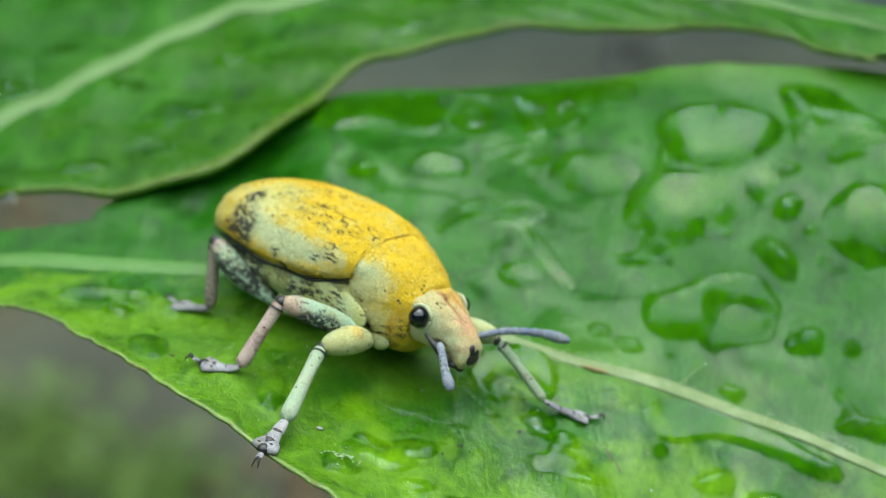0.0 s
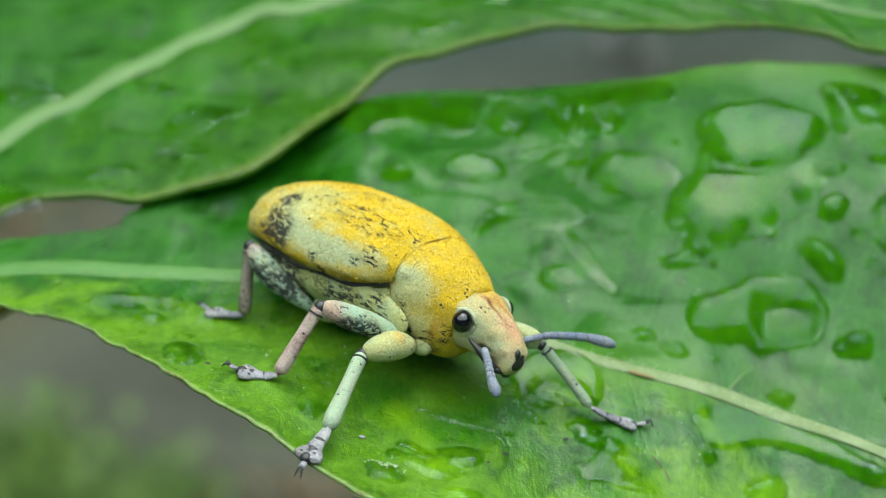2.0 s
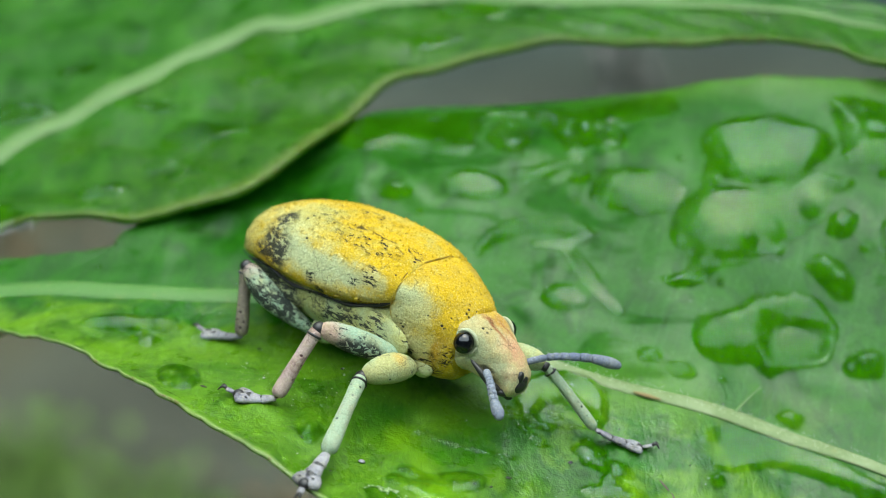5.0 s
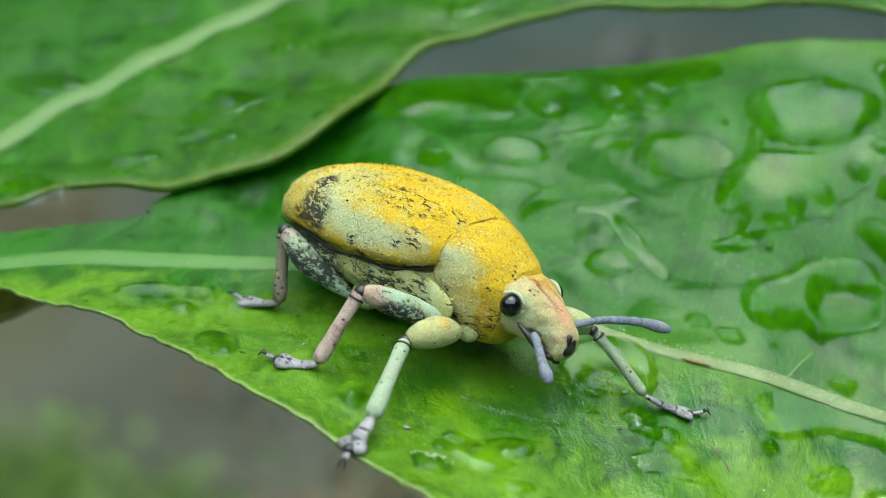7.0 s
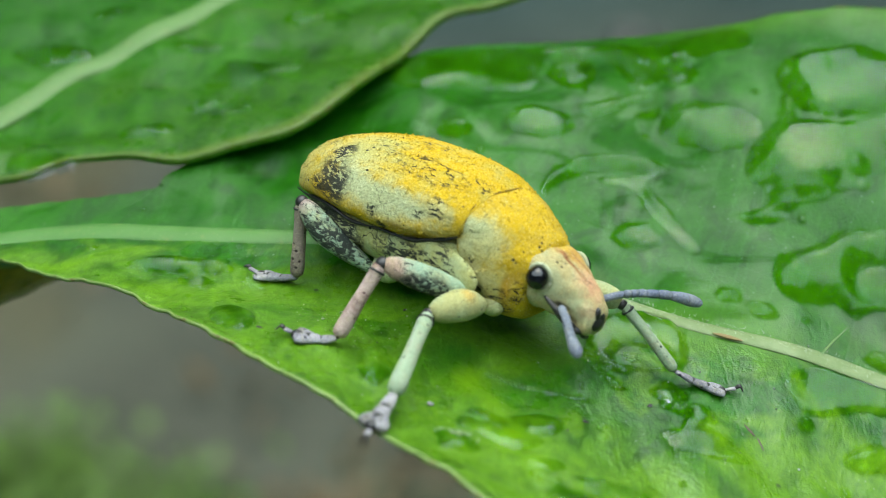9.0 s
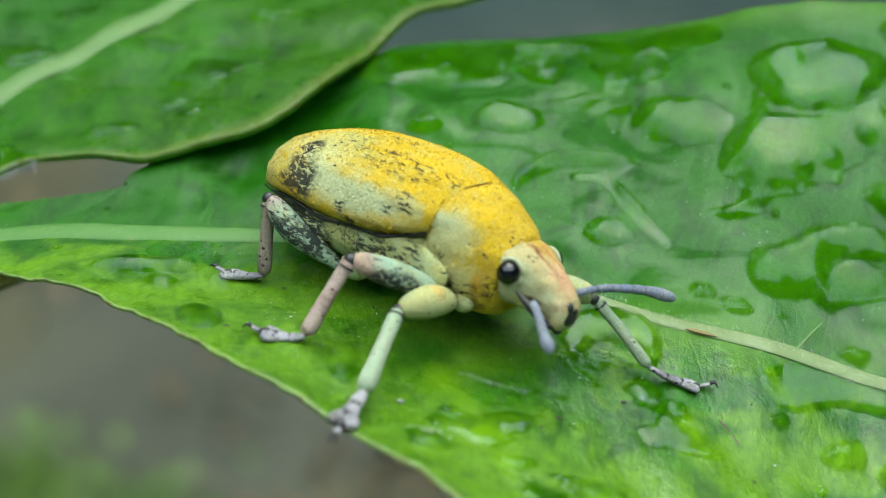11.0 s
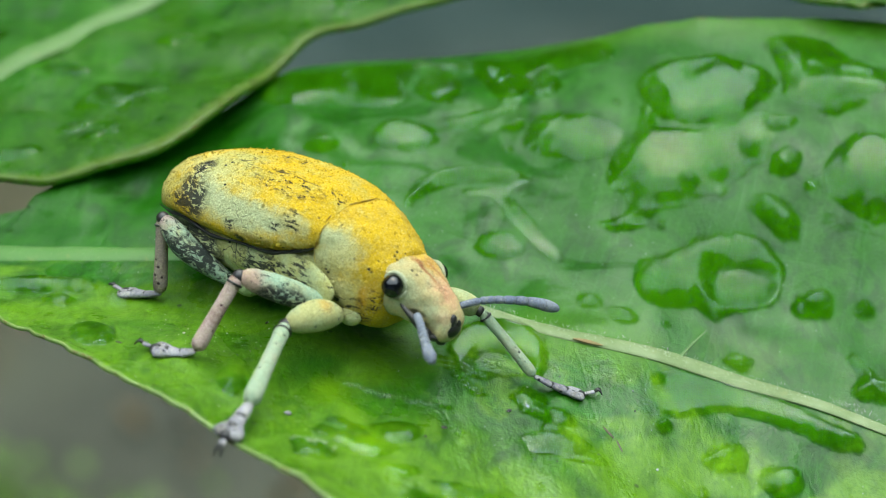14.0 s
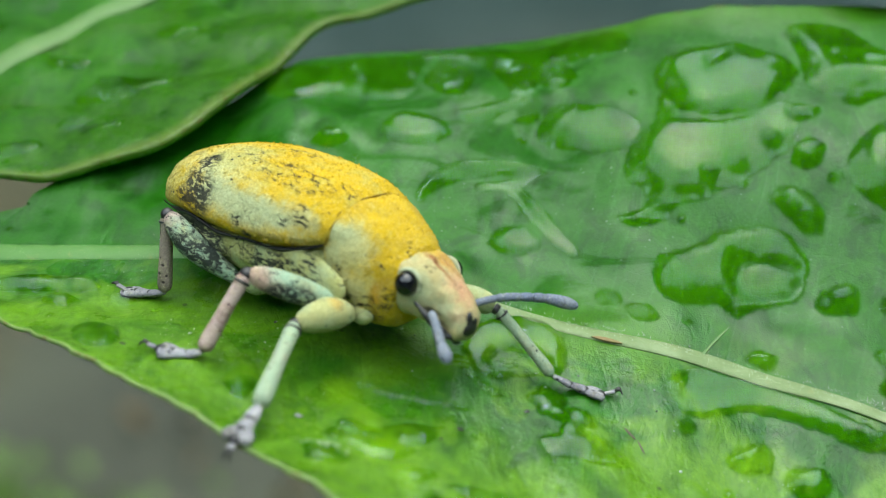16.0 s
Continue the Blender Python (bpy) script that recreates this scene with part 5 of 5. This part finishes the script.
def leg(hip, bend, knee, ankle, toes, radii, stuff, flip=False):
    """A leg: thigh with its shin, foot segments and claws."""
    s = np.array((1, -1, 1)) if flip else np.array((1, 1, 1))
    hip, bend, knee, ankle = (np.array(a) * s for a in (hip, bend, knee, ankle))
    toes = [np.array(a) * s for a in toes]
    v, f = tube([hip, bend, knee], radii[:3], 36, 22, 1.0, 6)
    thigh = part("leg", mesh_from("leg", v, f, stuff[0]), weevil)
    v, f = joined(tube([knee, (knee * 0.55 + ankle * 0.45) + (0, 0, 0.04), ankle], [radii[3], radii[3] * 0.92, radii[4]], 26, 16))
    part("tibia", mesh_from("tibia", v, f, stuff[1]), thigh)
    v, f = ball(knee + (0.02, 0, -0.05), (radii[3] * 0.95, radii[3] * 1.02, radii[3] * 0.95), 10)
    part("knee", mesh_from("knee", v, f, mouth_black), thigh, "black knee joint")
    down = (ankle - knee) / np.linalg.norm(ankle - knee)
    side_a = np.cross(down, (0.3, 0.2, 1.0))
    side_a /= np.linalg.norm(side_a)
    side_b = np.cross(down, side_a)
    spin = np.linspace(0, 2 * np.pi, 19)
    v, f = tube(knee + down * radii[2] * 0.93 + radii[3] * 0.98 * (np.cos(spin)[:, None] * side_a + np.sin(spin)[:, None] * side_b), [0.045] * 19, 40, 8)
    part("knee_line", mesh_from("knee_line", v, f, mouth_black), thigh, "black line where the shin leaves the thigh")
    chain = [ankle] + toes
    for k in range(len(chain) - 1):
        a, b = chain[k], chain[k + 1]
        wide = (0.2, 0.25, 0.24, 0.1)[min(k, 3)] * radii[5]
        d = (b - a) / np.linalg.norm(b - a)
        aside = np.cross(d, (0, 0, 1.0))
        if k == 2:
            # two lobes side by side
            v, f = joined(*[tube([a, a * 0.5 + b * 0.5 + aside * 0.6 * wide * sgn, b + d * 0.12 + aside * 1.0 * wide * sgn], [wide * 0.75, wide, wide * 0.9], 14, 12, 0.55) for sgn in (-1, 1)])
        else:
            v, f = tube([a - d * 0.04, a * 0.5 + b * 0.5, b + d * 0.06], [wide * 0.62, wide * 0.85, wide * 1.1], 12, 12, 0.6)
        if k < 3:
            jv, jf = ball(b + d * 0.03, (wide * 0.8, wide * 0.8, wide * 0.62), 7)
            part("joint", mesh_from("joint", jv, jf, mouth_black), thigh, "dark joint between foot segments")
        part("tarsus_segment", mesh_from("tarsus_segment", v, f, stuff[2]), thigh, "pale powdery foot segment")
    end, way = toes[-1], toes[-1] - toes[-2]
    way = way / np.linalg.norm(way)
    out = np.cross(way, (0, 0, 1))
    for sgn in (-1, 1):
        v, f = claw(end, end + way * 0.32 + out * 0.13 * sgn + np.array((0, 0, -0.16)), 0.06)
        part("claw", mesh_from("claw", v, f, mouth_black), thigh, "dark hooked claw")


powder("powder", elytra_shape, 5200, 3.2, elytra_dust, 31, elytra)
powder("powder", pronotum_shape, 1700, 2.6, pronotum_dust, 32, pronotum)

HIND = ((femur_dust, grey_tibia_dust, tarsus_dust), (-2.2, -1.9, 1.25), (-4.1, -2.7, 2.1), (-5.55, -2.72, 2.82), (-5.05, -2.82, 0.05), [(-5.6, -2.88, -0.2), (-6.15, -2.95, -0.38), (-6.55, -2.97, -0.48), (-7.2, -2.95, -0.5)], (0.2, 0.46, 0.33, 0.25, 0.28, 1.15))
MIDDLE = ((femur_dust, pink_tibia_dust, tarsus_dust), (1.9, -2.1, 2.3), (0.9, -3.15, 2.6), (-0.4, -4.05, 2.85), (-0.51, -5.48, 0.3), [(-0.85, -5.75, 0.14), (-1.2, -6.0, 0.1), (-1.55, -6.2, 0.1), (-2.0, -6.4, 0.16)], (0.3, 0.47, 0.37, 0.26, 0.3, 1.2))
FRONT = ((front_femur_dust, mint_tibia_dust, tarsus_dust), (2.42, -1.78, 2.04), (2.16, -2.78, 2.14), (1.66, -3.72, 1.8), (3.2, -6.68, 0.3), [(3.36, -7.15, 0.08), (3.5, -7.6, -0.1), (3.62, -8.0, -0.22), (3.8, -8.38, -0.4)], (0.31, 0.55, 0.36, 0.28, 0.34, 1.25))
for (stuff, *spots, radii) in (HIND, MIDDLE, FRONT):
    leg(*spots, radii, stuff)
v, f = ball((1.93, -3.12, 1.72), (0.26, 0.3, 0.24))
part("femoral_tooth", mesh_from("femoral_tooth", v, f, front_femur_dust), weevil, "blunt tooth under the front thigh")
for (stuff, *spots, radii) in (HIND, MIDDLE):
    leg(*spots, radii, stuff, True)
leg((3.0, 1.5, 2.3), (4.4, 1.62, 2.75), (5.3, 2.0, 2.66), (7.36, 3.13, 0.74), [(7.75, 3.6, 0.5), (8.1, 4.05, 0.32), (8.5, 4.5, 0.22), (8.85, 4.8, 0.4)], (0.4, 0.42, 0.36, 0.2, 0.22, 0.95), (front_femur_dust, mint_tibia_dust, tarsus_dust))


def antenna(points, radii):
    p = glide(points, 12)
    r = glide([[a] for a in radii], 12)[:, 0]
    v, f = tube(p[:4], r[:4], 14, 12)
    scape = part("antenna", mesh_from("antenna", v, f, antenna_dust), weevil, "blue-grey powdery antenna")
    for k in range(3, 9):
        v, f = tube([p[k], (p[k] + p[k + 1]) / 2, p[k + 1] + (p[k + 1] - p[k]) * 0.1], [r[k] * 0.9, r[k] * 1.06, r[k] * 0.96], 10, 12)
        part("bead", mesh_from("bead", v, f, antenna_dust), scape)
    v, f = tube([p[8], p[9], p[10], p[11]], [r[8] * 0.95, r[9] * 1.1, r[10] * 1.12, r[11] * 0.6], 20, 14)
    part("club", mesh_from("club", v, f, antenna_dust), scape)


antenna([(4.8, -0.9, 2.85), (5.2, -1.2, 2.8), (5.6, -1.55, 2.72), (6.1, -1.9, 2.5), (6.7, -2.2, 2.2)], (0.14, 0.14, 0.15, 0.17, 0.2))
antenna([(5.2, 0.8, 3.0), (5.45, 1.6, 3.12), (5.75, 2.3, 3.16), (6.4, 3.3, 3.15), (7.09, 4.2, 2.96)], (0.12, 0.13, 0.14, 0.17, 0.2))


# ---- specks and crumbs on the leaf ----
def speck(x, y, long, wide, turn, material, label, kind_word):
    """A small irregular bit of dirt lying on the leaf."""
    v, f = ball((0, 0, 0), (long, wide, wide * 0.6), 7)
    r = np.random.RandomState(int(abs(x * 37 + y * 91)) + 3)
    v = v * (1 + 0.1 * r.uniform(-1, 1, v.shape))
    c, q = math.cos(radians(turn)), math.sin(radians(turn))
    v = np.column_stack([v[:, 0] * c - v[:, 1] * q + x, v[:, 0] * q + v[:, 1] * c + y, v[:, 2]])
    v[:, 2] += leaf_z(v[:, 0], v[:, 1]) + wide * 0.35
    tagged(new(kind_word, mesh_from(kind_word, v, f, material)), label, kind_word.replace("_", " "))


dirt_dark, dirt_brown, grain_pale = plain_leaf("dark_dirt", (0.015, 0.014, 0.012), (0.03, 0.026, 0.02)), plain_leaf("brown_debris", (0.06, 0.045, 0.025), (0.12, 0.085, 0.05)), plain_leaf("pale_grain", (0.34, 0.36, 0.34), (0.48, 0.48, 0.48))
grain_dull = plain_leaf("dull_grain", (0.2, 0.2, 0.22), (0.27, 0.26, 0.28))
mould_pale = plain_leaf("mould_pale", (0.25, 0.36, 0.16), (0.36, 0.45, 0.25))
speck(3.4, -4.46, 0.11, 0.06, 10, dirt_dark, "tiny black speck of dirt on the leaf", "dirt_speck")
speck(5.65, -3.22, 0.1, 0.06, 20, dirt_dark, "tiny black speck of dirt on the leaf", "dirt_speck")
speck(-7.41, -1.72, 0.14, 0.06, -20, dirt_dark, "small dark crumb beside the middle foot", "dirt_speck")
speck(-1.68, -5.04, 0.12, 0.1, 0, grain_dull, "single pale grain near the front foot", "grain")
speck(9.1, -3.35, 0.26, 0.05, -50, dirt_brown, "thin brown plant fibre on the leaf", "fibre")
speck(9.42, -3.8, 0.26, 0.035, -70, dirt_brown, "thin brown plant fibre on the leaf", "fibre")
rs = np.random.RandomState(88)
for k in range(22):
    speck(rs.uniform(-6, 13), rs.uniform(-7, 1), rs.uniform(0.03, 0.07), rs.uniform(0.03, 0.05), rs.uniform(0, 180), dirt_dark if k % 3 else grain_pale, "minute speck of dust on the wet leaf", "dirt_speck")
crumbs_v, crumbs_f = joined(*[ball((-0.78 + rs.normal(0, 0.28), -6.6 + rs.normal(0, 0.14), 0), (0.045, 0.04, 0.03), 5) for k in range(60)])
crumbs_v[:, 2] += leaf_z(crumbs_v[:, 0], crumbs_v[:, 1]) + 0.04
tagged(new("mould_patch", mesh_from("mould_patch", crumbs_v, crumbs_f, mould_pale)), "small whitish mould patch on the leaf", "mould", kind="stuff")

# ---- fine dew over the near half of the leaf ----
rs = np.random.RandomState(64)
dew_v, dew_f = [], []
rings = np.linspace(0, 2 * np.pi, 8, endpoint=False)
for k in range(700):
    cx_, cy_ = (rs.normal(-5.5, 2.2), rs.normal(-1.6, 1.6)) if k % 2 else (rs.uniform(-9, 16), rs.uniform(-9, 6))
    a_ = 0.025 + 0.07 * rs.uniform(0, 1) ** 3
    pts = [(cx_ + a_ * q * math.cos(t_), cy_ + a_ * q * math.sin(t_), a_ * h_) for q, h_ in ((1.0, -0.1), (0.9, 0.35), (0.55, 0.6)) for t_ in rings] + [(cx_, cy_, a_ * 0.68)]
    b_ = len(dew_v)
    dew_v.extend(pts)
    dew_f.extend([[b_ + 8 * r_ + j, b_ + 8 * r_ + (j + 1) % 8, b_ + 8 * r_ + 8 + (j + 1) % 8, b_ + 8 * r_ + 8 + j] for r_ in range(2) for j in range(8)])
    dew_f.extend([[b_ + 16 + j, b_ + 16 + (j + 1) % 8, b_ + 24] for j in range(8)])
dew_v = np.array(dew_v)
inside = np.interp(dew_v[:, 0], [p[0] for p in NEAR], [p[1] for p in NEAR]) + 0.4
dew_v[:, 1] = np.maximum(dew_v[:, 1], inside)
dew_v[:, 2] += leaf_z(dew_v[:, 0], dew_v[:, 1]) + 0.02
dew = tagged(new("dew", mesh_from("dew", dew_v, dew_f, water_clear)), "fine dew beads over the wet leaf", "dew", kind="stuff")
dew.visible_shadow = False

# ---- fine dark and pale grains round the hind and middle feet ----
rs = np.random.RandomState(93)
for what, label, material in (("dark_grains", "scattered minute dark grains near the weevil's feet", dirt_dark), ("pale_grains", "scattered minute pale grains near the weevil's feet", grain_pale)):
    grains = []
    for k in range(90):
        gx_, gy_ = (rs.normal(-4.6, 1.3), rs.normal(-0.9, 0.8)) if k % 3 else (rs.uniform(-7, 12), rs.uniform(-5.5, 1.5))
        g_ = 0.012 + 0.02 * rs.uniform(0, 1) ** 2
        grains.append(ball((gx_, gy_, float(leaf_z(gx_, gy_)) + 0.4 * g_ + 0.02), (g_, g_ * 0.8, g_ * 0.7), 4))
    gv_, gf_ = joined(*grains)
    tagged(new(what, mesh_from(what, gv_, gf_, material)), label, "dust grains", kind="stuff")
